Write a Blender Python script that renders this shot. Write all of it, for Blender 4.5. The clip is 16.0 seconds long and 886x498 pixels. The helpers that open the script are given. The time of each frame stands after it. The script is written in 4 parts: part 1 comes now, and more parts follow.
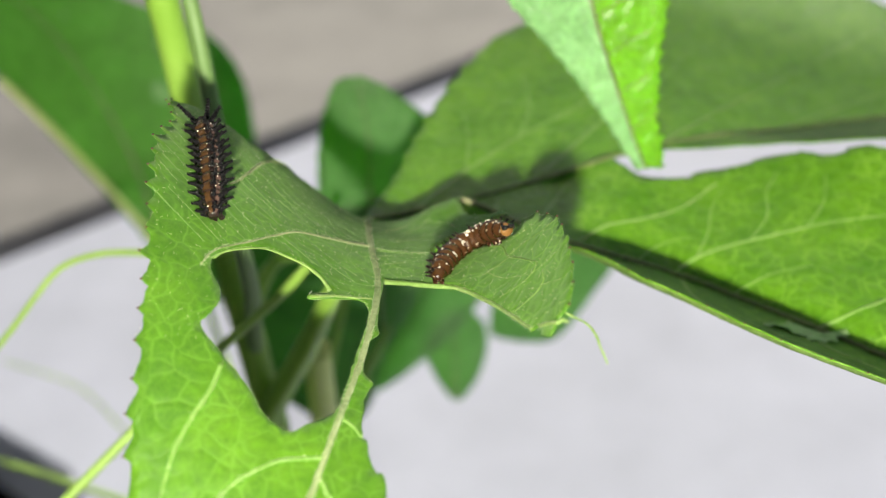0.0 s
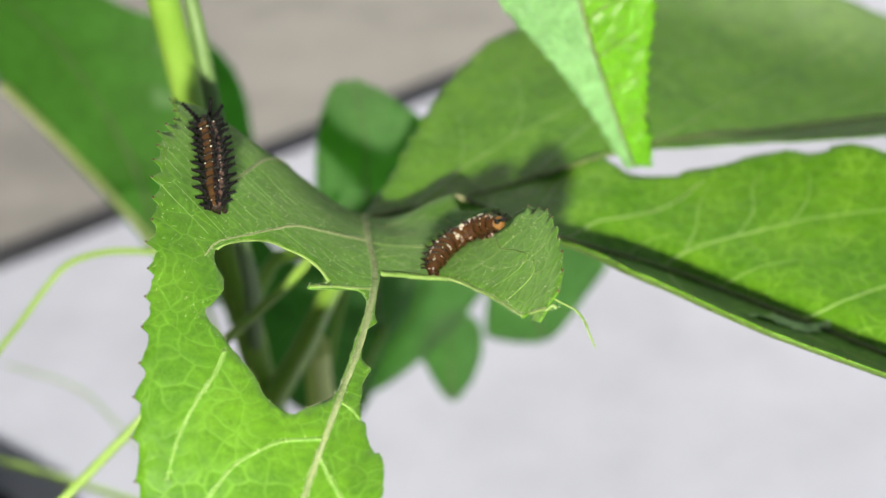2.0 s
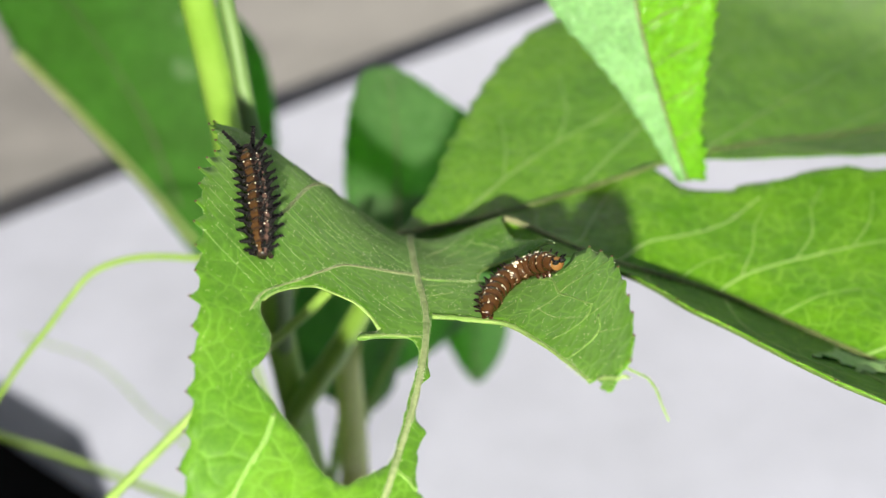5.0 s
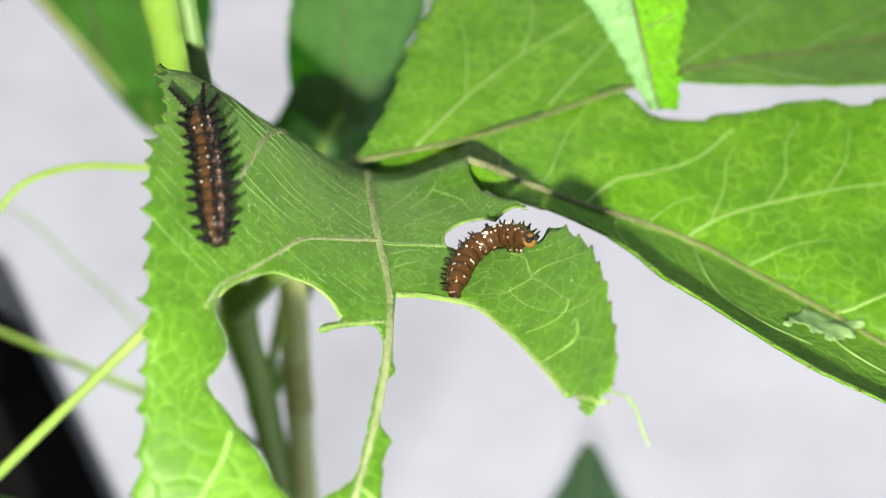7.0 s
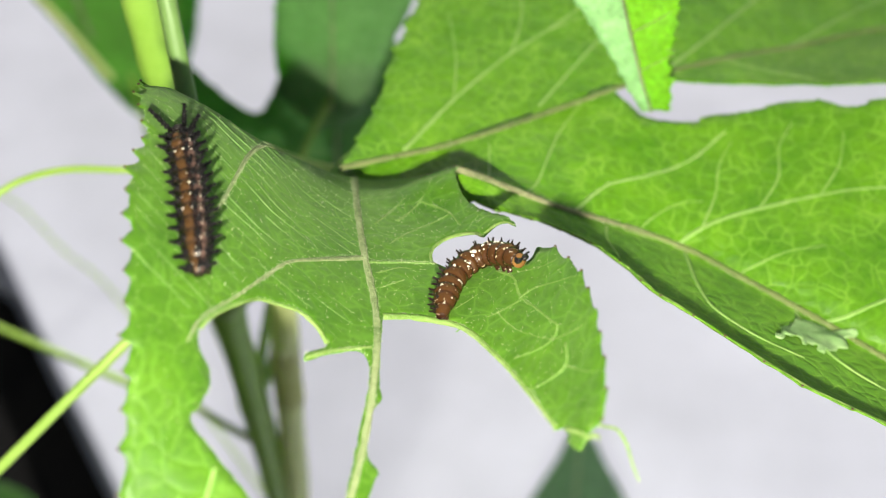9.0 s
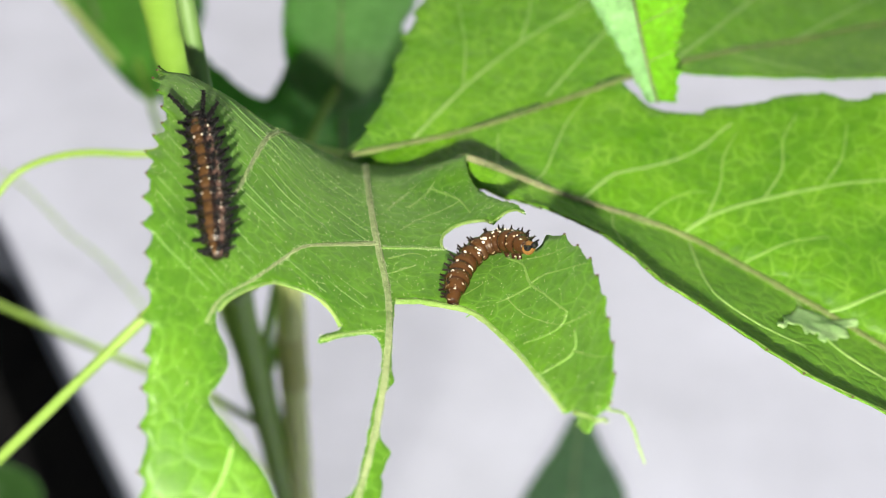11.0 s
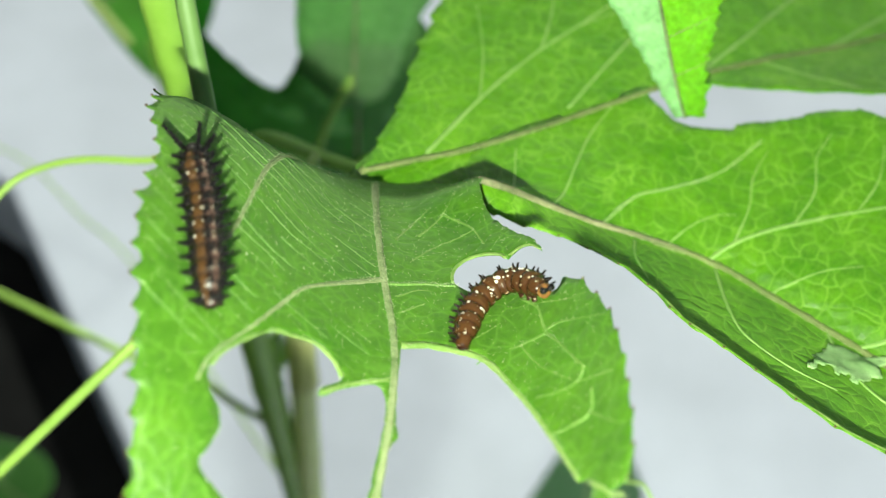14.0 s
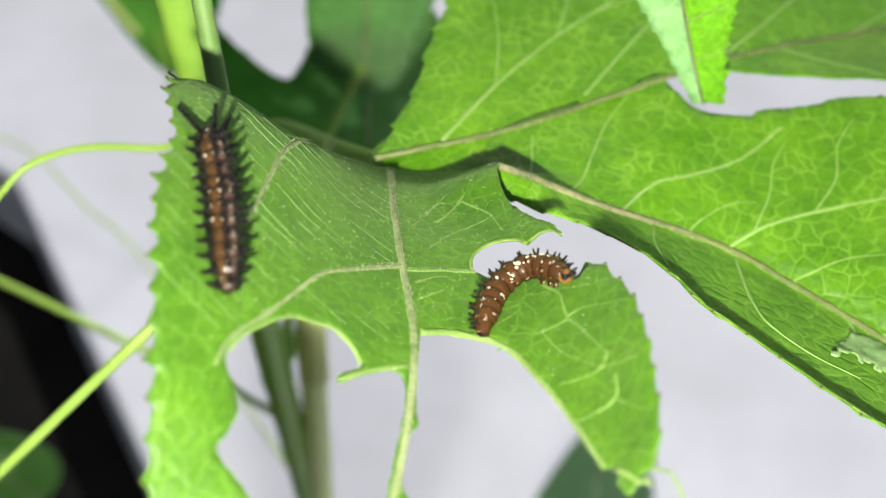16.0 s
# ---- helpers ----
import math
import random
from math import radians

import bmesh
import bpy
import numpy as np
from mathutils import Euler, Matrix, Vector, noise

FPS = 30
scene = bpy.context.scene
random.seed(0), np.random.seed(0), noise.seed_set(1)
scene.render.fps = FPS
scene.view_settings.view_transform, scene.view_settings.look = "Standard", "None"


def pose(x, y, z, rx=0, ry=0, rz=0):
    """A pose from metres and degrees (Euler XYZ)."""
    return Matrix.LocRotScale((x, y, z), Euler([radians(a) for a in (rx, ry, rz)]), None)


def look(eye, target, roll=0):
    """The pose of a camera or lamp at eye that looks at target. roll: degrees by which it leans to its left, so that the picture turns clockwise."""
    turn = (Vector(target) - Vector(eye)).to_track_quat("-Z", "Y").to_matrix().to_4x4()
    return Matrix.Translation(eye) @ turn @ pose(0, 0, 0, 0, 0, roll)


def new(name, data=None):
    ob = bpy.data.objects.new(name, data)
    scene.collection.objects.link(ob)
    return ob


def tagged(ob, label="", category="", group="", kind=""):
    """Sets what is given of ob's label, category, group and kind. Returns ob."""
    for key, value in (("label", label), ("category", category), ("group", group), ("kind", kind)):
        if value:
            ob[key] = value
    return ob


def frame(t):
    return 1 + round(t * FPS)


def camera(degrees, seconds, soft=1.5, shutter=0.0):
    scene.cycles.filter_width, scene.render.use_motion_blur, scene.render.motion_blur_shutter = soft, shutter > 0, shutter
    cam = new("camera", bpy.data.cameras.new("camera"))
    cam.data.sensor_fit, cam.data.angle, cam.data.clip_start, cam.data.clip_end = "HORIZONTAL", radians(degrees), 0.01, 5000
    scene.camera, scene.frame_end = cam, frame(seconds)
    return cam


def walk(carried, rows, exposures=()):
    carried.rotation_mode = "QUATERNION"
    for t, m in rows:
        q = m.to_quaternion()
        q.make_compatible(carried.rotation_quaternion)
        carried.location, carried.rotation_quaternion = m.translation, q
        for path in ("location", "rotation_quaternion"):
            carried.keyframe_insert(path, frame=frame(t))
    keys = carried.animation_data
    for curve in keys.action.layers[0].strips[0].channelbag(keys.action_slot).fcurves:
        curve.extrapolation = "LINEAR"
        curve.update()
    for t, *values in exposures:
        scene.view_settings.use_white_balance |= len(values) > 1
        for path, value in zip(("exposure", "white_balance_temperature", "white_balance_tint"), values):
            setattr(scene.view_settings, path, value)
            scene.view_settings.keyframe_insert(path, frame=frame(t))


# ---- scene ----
cam = camera(40.0, 16.0, soft=1.0)
PATH = [
    (0, (0.02398, -0.13433, 0.21715), (0.01890, -0.01982, 0.15582), -5.10),
    (0.5, (0.02548, -0.13397, 0.21761), (0.02064, -0.01912, 0.15689), -5.03),
    (1, (0.02520, -0.13817, 0.21713), (0.02028, -0.02396, 0.15524), -5.09),
    (1.5, (0.02586, -0.13985, 0.21678), (0.02133, -0.02517, 0.15572), -5.18),
    (2, (0.02423, -0.13986, 0.21785), (0.01961, -0.02488, 0.15736), -5.17),
    (2.5, (0.02290, -0.14012, 0.21790), (0.01807, -0.02472, 0.15824), -5.14),
    (3, (0.02273, -0.13833, 0.21931), (0.01793, -0.02231, 0.16087), -5.21),
    (3.5, (0.02350, -0.13607, 0.21991), (0.01854, -0.01977, 0.16203), -5.28),
    (6, (0.01673, -0.11766, 0.23122), (0.01268, -0.01251, 0.15488), -3.25),
    (6.5, (0.01711, -0.11234, 0.23441), (0.01759, -0.01062, 0.15346), -1.30),
    (7, (0.01514, -0.10766, 0.23609), (0.01648, -0.00885, 0.15164), -0.77),
    (7.5, (0.01484, -0.10385, 0.23726), (0.01604, -0.00708, 0.15046), -0.68),
    (8, (0.01547, -0.10156, 0.23775), (0.01712, -0.00583, 0.14981), -0.69),
    (8.5, (0.01630, -0.10173, 0.23936), (0.01817, -0.00570, 0.15176), -0.69),
    (9, (0.01593, -0.10170, 0.23950), (0.01790, -0.00574, 0.15183), -0.76),
    (11.5, (0.01428, -0.10391, 0.24148), (0.01645, -0.00897, 0.15269), 0.17),
    (12, (0.01466, -0.10098, 0.24139), (0.01627, -0.00485, 0.15389), -0.01),
    (12.5, (0.01530, -0.09547, 0.24108), (0.01643, 0.00019, 0.15306), 0.02),
    (13, (0.01518, -0.09236, 0.24023), (0.01590, -0.00019, 0.14856), -0.00),
    (13.5, (0.01674, -0.09258, 0.24071), (0.01842, -0.00124, 0.14823), 0.49),
    (14, (0.01560, -0.09192, 0.24193), (0.01560, 0.00003, 0.15003), -0.00),
    (14.5, (0.01507, -0.09200, 0.24114), (0.01423, 0.00046, 0.14975), -0.28),
    (15, (0.01484, -0.09208, 0.24001), (0.01420, -0.00014, 0.14809), -0.17),
    (15.5, (0.01279, -0.09293, 0.23971), (0.01192, -0.00117, 0.14763), -0.42),
    (16, (0.01393, -0.09132, 0.23959), (0.01358, 0.00041, 0.14747), -0.15),
]
# the clip's own white balance drifts to green from 13 to 15 s
TINTS = [(0, 0.0, 7280, 1), (3.7, 0.0, 7280, 1), (6.0, 0.1, 7230, 2), (9.2, 0.06, 7230, 2), (11.5, 0.03, 7180, 3), (12.0, 0.0, 7180, 2), (12.5, 0.0, 7130, -1), (13.0, 0.0, 7080, -6), (13.4, -0.03, 6930, -17), (14.0, -0.03, 6980, -14), (14.6, -0.03, 6980, -17), (15.0, -0.02, 7030, -12), (15.4, 0.0, 7180, 1), (16.0, 0.0, 7180, 1)]
walk(cam, [(t, look(eye, target, roll)) for t, eye, target, roll in PATH], TINTS)

# the lens is focused on the caterpillars
cam.data.dof.use_dof = True
cam.data.dof.focus_distance = 0.135
cam.data.dof.aperture_fstop = 18.0

# ---- world and light ----
MM = 0.001
SUN_UP, SUN_ROUND = 47.0, 8.0
world = bpy.data.worlds.new("daylight")
scene.world = world
world.use_nodes = True
wn = world.node_tree
sky = wn.nodes.new("ShaderNodeTexSky")
sky.sky_type = "NISHITA"
sky.sun_disc = False
sky.dust_density = 2.0
sky.sun_elevation = radians(SUN_UP)
sky.sun_rotation = radians(SUN_ROUND)
wn.links.new(sky.outputs[0], wn.nodes["Background"].inputs[0])
wn.nodes["Background"].inputs[1].default_value = 0.085
sun_data = bpy.data.lights.new("sun", "SUN")
sun_data.energy = 4.5
sun_data.angle = radians(0.6)
sun_data.color = (1.0, 0.95, 0.9)
sun = new("sun", sun_data)
sun_dir = Vector((math.sin(radians(SUN_ROUND)) * math.cos(radians(SUN_UP)), math.cos(radians(SUN_ROUND)) * math.cos(radians(SUN_UP)), math.sin(radians(SUN_UP))))
sun.matrix_world = look(sun_dir * 4, (0, 0, 0))
scene.view_settings.exposure = 0.0


# ---- materials ----
def node_material(name):
    m = bpy.data.materials.new(name)
    m.use_nodes = True
    nt = m.node_tree
    return m, nt, nt.nodes["Principled BSDF"], nt.nodes["Material Output"]


def ramp(nt, source, stops):
    r = nt.nodes.new("ShaderNodeValToRGB")
    e = r.color_ramp.elements
    while len(e) < len(stops):
        e.new(0.5)
    for k, (p, c) in enumerate(stops):
        e[k].position, e[k].color = p, (*c, 1) if len(c) == 3 else c
    nt.links.new(source, r.inputs[0])
    return r.outputs[0]


def noise_tex(nt, scale, detail=3.0, rough=0.55, vector=None):
    n = nt.nodes.new("ShaderNodeTexNoise")
    n.inputs["Scale"].default_value, n.inputs["Detail"].default_value, n.inputs["Roughness"].default_value = scale, detail, rough
    if vector is not None:
        nt.links.new(vector, n.inputs["Vector"])
    return n.outputs["Fac"]


def mixed(nt, fac, a, b, kind="MIX"):
    n = nt.nodes.new("ShaderNodeMix")
    n.data_type, n.blend_type = "RGBA", kind
    for value, sock in ((fac, n.inputs[0]), (a, n.inputs[6]), (b, n.inputs[7])):
        if isinstance(value, (int, float)):
            sock.default_value = value
        elif isinstance(value, tuple):
            sock.default_value = (*value, 1)
        else:
            nt.links.new(value, sock)
    return n.outputs[2]


def leaf_material(name, low, high, vein, cell, thin=0.3, rough=0.42, net=0.6, glow=(0.35, 0.75, 0.05), stretch=(1, 1, 1), spots=None, fuzz=0.0, gloss=0.28, matt=0.3, relief=0.7):
    """A living leaf blade: mottled green, a net of fine veins, relief between them, light coming through."""
    m, nt, bsdf, out = node_material(name)
    co = nt.nodes.new("ShaderNodeTexCoord").outputs["Object"]
    mp = nt.nodes.new("ShaderNodeMapping")
    mp.inputs["Scale"].default_value = stretch
    nt.links.new(co, mp.inputs[0])
    warp = nt.nodes.new("ShaderNodeTexNoise")
    warp.inputs["Scale"].default_value = 160
    nt.links.new(mp.outputs[0], warp.inputs["Vector"])
    add = nt.nodes.new("ShaderNodeVectorMath")
    add.operation = "MULTIPLY_ADD"
    add.inputs[1].default_value = (0.004, 0.004, 0.004)
    nt.links.new(warp.outputs["Color"], add.inputs[0])
    nt.links.new(mp.outputs[0], add.inputs[2])
    edges = []
    for size in (cell, cell * 3.1):
        v = nt.nodes.new("ShaderNodeTexVoronoi")
        v.feature = "DISTANCE_TO_EDGE"
        v.inputs["Scale"].default_value = size
        nt.links.new(add.outputs[0], v.inputs["Vector"])
        edges.append(v.outputs["Distance"])
    big = ramp(nt, noise_tex(nt, 90, 4, 0.6, co), [(0.3, low), (0.7, high)])
    fine = ramp(nt, noise_tex(nt, 1100, 4, 0.65, co), [(0.33, (0.78, 0.81, 0.76)), (0.7, (1.14, 1.11, 1.1))])
    base = mixed(nt, 1.0, big, fine, "MULTIPLY")
    blot = ramp(nt, noise_tex(nt, 380, 3, 0.6, co), [(0.36, (0.86, 0.89, 0.86)), (0.64, (1.1, 1.07, 1.14))])
    base = mixed(nt, 1.0, base, blot, "MULTIPLY")
    line = ramp(nt, edges[0], [(0.0, (0.95, 0.95, 0.95)), (0.03, (0.6, 0.6, 0.6)), (0.075, (0, 0, 0))])
    line2 = ramp(nt, edges[1], [(0.0, (0.45, 0.45, 0.45)), (0.08, (0, 0, 0))])
    both = mixed(nt, 1.0, line, line2, "LIGHTEN")
    both = mixed(nt, 1.0, both, ramp(nt, noise_tex(nt, 210, 2, 0.5, co), [(0.36, (0.15, 0.15, 0.15)), (0.62, (1, 1, 1))]), "MULTIPLY")
    k = nt.nodes.new("ShaderNodeMath")
    k.operation = "MULTIPLY"
    k.inputs[1].default_value = net
    nt.links.new(both, k.inputs[0])
    col = mixed(nt, k.outputs[0], base, vein)
    if spots:
        col = mixed(nt, ramp(nt, noise_tex(nt, 55, 2, 0.5, co), [(0.66, (0, 0, 0)), (0.70, (0.8, 0.8, 0.8))]), col, spots)
    nt.links.new(col, bsdf.inputs["Base Color"])
    bsdf.inputs["Specular IOR Level"].default_value = gloss
    bsdf.inputs["Diffuse Roughness"].default_value = matt
    nt.links.new(ramp(nt, noise_tex(nt, 400, 2, 0.5, co), [(0.3, (rough - 0.07,) * 3), (0.7, (rough + 0.1,) * 3)]), bsdf.inputs["Roughness"])
    bsdf.inputs["Sheen Weight"].default_value, bsdf.inputs["Sheen Roughness"].default_value = fuzz, 0.5
    bsdf.inputs["Sheen Tint"].default_value = (0.62, 1.0, 0.4, 1)
    hgt = ramp(nt, edges[0], [(0.0, (0, 0, 0)), (0.25, (0.8, 0.8, 0.8)), (0.6, (1, 1, 1))])
    hgt = mixed(nt, 0.3, hgt, noise_tex(nt, 2200, 2, 0.6, co))
    hgt = mixed(nt, 0.45, hgt, noise_tex(nt, 330, 2, 0.5, co))
    b = nt.nodes.new("ShaderNodeBump")
    b.inputs["Strength"].default_value = relief
    b.inputs["Distance"].default_value = 0.0005
    nt.links.new(hgt, b.inputs["Height"])
    nt.links.new(b.outputs[0], bsdf.inputs["Normal"])
    t = nt.nodes.new("ShaderNodeBsdfTranslucent")
    nt.links.new(mixed(nt, 1.0, col, tuple(3.2 * c for c in glow), "MULTIPLY"), t.inputs[0])
    mix = nt.nodes.new("ShaderNodeMixShader")
    mix.inputs[0].default_value = thin
    nt.links.new(bsdf.outputs[0], mix.inputs[1])
    nt.links.new(t.outputs[0], mix.inputs[2])
    nt.links.new(mix.outputs[0], out.inputs[0])
    return m


def plain_material(name, low, high, scale=300.0, rough=0.5, bump=0.2, thin=0.0, metal=0.0, depth=0.0002, coat=0.0):
    """Mottled paint, skin or stem with fine relief."""
    m, nt, bsdf, out = node_material(name)
    co = nt.nodes.new("ShaderNodeTexCoord").outputs["Object"]
    col = mixed(nt, 0.5, ramp(nt, noise_tex(nt, scale, 4, 0.6, co), [(0.3, low), (0.7, high)]), ramp(nt, noise_tex(nt, scale * 0.17, 2, 0.5, co), [(0.3, low), (0.7, high)]))
    nt.links.new(col, bsdf.inputs["Base Color"])
    bsdf.inputs["Roughness"].default_value, bsdf.inputs["Metallic"].default_value = rough, metal
    bsdf.inputs["Coat Weight"].default_value = coat
    b = nt.nodes.new("ShaderNodeBump")
    b.inputs["Strength"].default_value, b.inputs["Distance"].default_value = bump, depth
    nt.links.new(noise_tex(nt, scale * 3, 3, 0.6, co), b.inputs["Height"])
    nt.links.new(b.outputs[0], bsdf.inputs["Normal"])
    if thin:
        t = nt.nodes.new("ShaderNodeBsdfTranslucent")
        nt.links.new(mixed(nt, 1.0, col, (1.4, 1.6, 0.8), "MULTIPLY"), t.inputs[0])
        mix = nt.nodes.new("ShaderNodeMixShader")
        mix.inputs[0].default_value = thin
        nt.links.new(bsdf.outputs[0], mix.inputs[1])
        nt.links.new(t.outputs[0], mix.inputs[2])
        nt.links.new(mix.outputs[0], out.inputs[0])
    return m


def body_material(name, stops, speck, ring=(0.02, 0.012, 0.01)):
    """Caterpillar skin: stripes run along the body, counted round it by the mesh's own map."""
    m, nt, bsdf, out = node_material(name)
    uv = nt.nodes.new("ShaderNodeUVMap")
    uv.uv_map = "round"
    sep = nt.nodes.new("ShaderNodeSeparateXYZ")
    nt.links.new(uv.outputs[0], sep.inputs[0])
    co = nt.nodes.new("ShaderNodeTexCoord").outputs["Object"]
    wob = nt.nodes.new("ShaderNodeMath")
    wob.operation = "MULTIPLY_ADD"
    wob.inputs[1].default_value = 0.10
    nt.links.new(noise_tex(nt, 1300, 3, 0.6, co), wob.inputs[0])
    sub = nt.nodes.new("ShaderNodeMath")
    sub.inputs[1].default_value = -0.05
    nt.links.new(sep.outputs[1], sub.inputs[0])
    nt.links.new(sub.outputs[0], wob.inputs[2])
    col = ramp(nt, wob.outputs[0], stops)
    wave = nt.nodes.new("ShaderNodeMath")
    wave.operation = "PINGPONG"
    wave.inputs[1].default_value = 0.5
    nt.links.new(sep.outputs[0], wave.inputs[0])
    col = mixed(nt, ramp(nt, wave.outputs[0], [(0.02, (0.75, 0.75, 0.75)), (0.14, (0, 0, 0))]), col, ring)
    col = mixed(nt, ramp(nt, noise_tex(nt, 2600, 2, 0.5, co), [(0.66, (0, 0, 0)), (0.72, (0.8, 0.8, 0.8))]), col, speck)
    nt.links.new(col, bsdf.inputs["Base Color"])
    bsdf.inputs["Roughness"].default_value = 0.27
    bsdf.inputs["Specular IOR Level"].default_value = 0.3
    b = nt.nodes.new("ShaderNodeBump")
    b.inputs["Strength"].default_value, b.inputs["Distance"].default_value = 0.5, 0.0002
    nt.links.new(noise_tex(nt, 1800, 3, 0.6, co), b.inputs["Height"])
    nt.links.new(b.outputs[0], bsdf.inputs["Normal"])
    return m


GREEN_NEAR = leaf_material("eaten leaf blade", (0.052, 0.16, 0.006), (0.104, 0.24, 0.012), (0.2, 0.38, 0.06), 400, thin=0.32, rough=0.5, net=0.45, fuzz=0.28, gloss=0.5, matt=0.0, relief=0.45)
GREEN_WIDE = leaf_material("broad leaf blade", (0.056, 0.19, 0.004), (0.124, 0.305, 0.009), (0.26, 0.48, 0.065), 390, thin=0.15, rough=0.5, net=0.7, fuzz=0.08, gloss=0.45, matt=0.5)
GREEN_UNDER = leaf_material("dull leaf underside", (0.085, 0.16, 0.03), (0.15, 0.24, 0.06), (0.22, 0.32, 0.11), 390, thin=0.2, rough=0.6, net=0.6, gloss=0.15)
GREEN_YOUNG = leaf_material("young leaf blade", (0.2, 0.42, 0.025), (0.3, 0.55, 0.05), (0.34, 0.6, 0.1), 330, thin=0.45, rough=0.3, net=0.5, gloss=0.6)
GREEN_PALE = leaf_material("pale leaf underside", (0.28, 0.49, 0.24), (0.37, 0.58, 0.32), (0.47, 0.67, 0.38), 330, thin=0.3, rough=0.24, net=0.45, gloss=0.6)
# darker green than the other back leaves: shade put into the colour
GREEN_DARK = leaf_material("leaf blade darkened for shade", (0.07, 0.17, 0.05), (0.12, 0.25, 0.08), (0.15, 0.3, 0.08), 160, thin=0.25, net=0.4, spots=(0.25, 0.36, 0.2))
# the grey-blue cast of this green is haze painted in
GREEN_LOW = leaf_material("hazed low leaf blade", (0.085, 0.16, 0.095), (0.13, 0.22, 0.14), (0.17, 0.28, 0.17), 160, thin=0.3, net=0.4)
GREEN_LEFT = leaf_material("speckled back leaf blade", (0.1, 0.24, 0.045), (0.16, 0.36, 0.075), (0.22, 0.42, 0.13), 160, thin=0.3, net=0.4, spots=(0.3, 0.4, 0.25))
# paled and greyed: haze and missing torchlight on far leaves put into the colour
GREEN_HAZED = leaf_material("back leaf blade", (0.14, 0.27, 0.115), (0.2, 0.35, 0.165), (0.25, 0.4, 0.2), 160, thin=0.45, net=0.4, glow=(0.4, 0.62, 0.12))
VEIN = plain_material("pale vein", (0.11, 0.19, 0.05), (0.44, 0.5, 0.27), 1300, 0.7, 1.0, thin=0.15, depth=0.0005)
VEIN_SIDE = plain_material("side vein", (0.13, 0.3, 0.04), (0.24, 0.42, 0.1), 1600, 0.6, 0.7, thin=0.2)
VEIN_FINE = plain_material("fine vein", (0.11, 0.27, 0.05), (0.22, 0.39, 0.115), 1200, 0.6, 0.3, thin=0.3)
VEIN_LIGHT = plain_material("light vein", (0.19, 0.38, 0.07), (0.33, 0.5, 0.16), 1500, 0.5, 0.4)
VEIN_EDGE = plain_material("bright chewed rim", (0.2, 0.38, 0.06), (0.42, 0.57, 0.2), 1100, 0.6, 1.0, thin=0.3, depth=0.0005)
RIM_TAN = plain_material("downy tan rim", (0.1, 0.13, 0.05), (0.4, 0.39, 0.22), 1200, 0.8, 1.0, depth=0.0005)
VEIN_BROWN = plain_material("brownish midrib", (0.08, 0.13, 0.03), (0.23, 0.27, 0.1), 900, 0.6, 0.9, depth=0.0004)
SCAR = plain_material("dry scraped tissue", (0.2, 0.38, 0.12), (0.4, 0.58, 0.27), 1500, 0.7, 0.6)
HAIR = plain_material("white leaf hair", (0.5, 0.58, 0.4), (0.75, 0.8, 0.62), 900, 0.35, 0.0, thin=0.4)
TOOTH_TIP = plain_material("brown gland tip", (0.03, 0.018, 0.008), (0.1, 0.055, 0.02), 2500, 0.4, 0.3)
STEM = plain_material("green stem", (0.22, 0.42, 0.05), (0.33, 0.54, 0.1), 240, 0.42, 0.3, thin=0.12)
STEM_DULL = plain_material("grey-green stalk", (0.11, 0.21, 0.055), (0.17, 0.28, 0.09), 240, 0.5, 0.3)
NODE = plain_material("olive stem knot", (0.5, 0.55, 0.16), (0.68, 0.7, 0.3), 240, 0.6, 0.3, thin=0.1)
STEM_PALE = plain_material("pale bud sheath", (0.62, 0.72, 0.22), (0.8, 0.84, 0.42), 240, 0.5, 0.3, thin=0.12)
TENDRIL = plain_material("yellow-green tendril", (0.22, 0.38, 0.06), (0.32, 0.48, 0.1), 300, 0.42, 0.2)
SKIN_DARK = body_material("striped dark skin", [(0.0, (0.008, 0.007, 0.008)), (0.325, (0.012, 0.009, 0.01)), (0.35, (0.085, 0.05, 0.042)), (0.395, (0.07, 0.04, 0.033)), (0.415, (0.008, 0.005, 0.005)), (0.455, (0.012, 0.006, 0.005)), (0.478, (0.055, 0.027, 0.01)), (0.545, (0.05, 0.024, 0.009)), (0.565, (0.008, 0.006, 0.006)), (1.0, (0.007, 0.006, 0.007))], (0.14, 0.09, 0.07))
SKIN_BROWN = body_material("brown speckled skin", [(0.0, (0.03, 0.013, 0.006)), (0.30, (0.045, 0.018, 0.007)), (0.42, (0.064, 0.027, 0.010)), (0.58, (0.06, 0.025, 0.008)), (0.75, (0.045, 0.017, 0.007)), (1.0, (0.025, 0.011, 0.006))], (0.5, 0.40, 0.28), (0.025, 0.009, 0.005))
SPINE = plain_material("black spine", (0.004, 0.004, 0.005), (0.009, 0.008, 0.009), 4000, 0.33, 0.5)
SPINE_BROWN = plain_material("dark brown spine", (0.008, 0.006, 0.005), (0.02, 0.012, 0.009), 4000, 0.3, 0.3)
HEAD_BLACK = plain_material("black head capsule", (0.006, 0.006, 0.007), (0.015, 0.012, 0.012), 2500, 0.15, 0.2)
HEAD_ORANGE = plain_material("orange head capsule", (0.1, 0.045, 0.014), (0.24, 0.115, 0.038), 2500, 0.25, 0.2)
SPECK = plain_material("white wart", (0.55, 0.48, 0.38), (0.8, 0.74, 0.64), 2500, 0.3, 0.1)
STONE = plain_material("pale concrete", (0.345, 0.36, 0.462), (0.5, 0.522, 0.668), 14, 0.75, 0.3, depth=0.002)
STONE_FAR = plain_material("grey concrete", (0.14, 0.133, 0.138), (0.31, 0.293, 0.296), 12, 0.8, 0.3, depth=0.002)
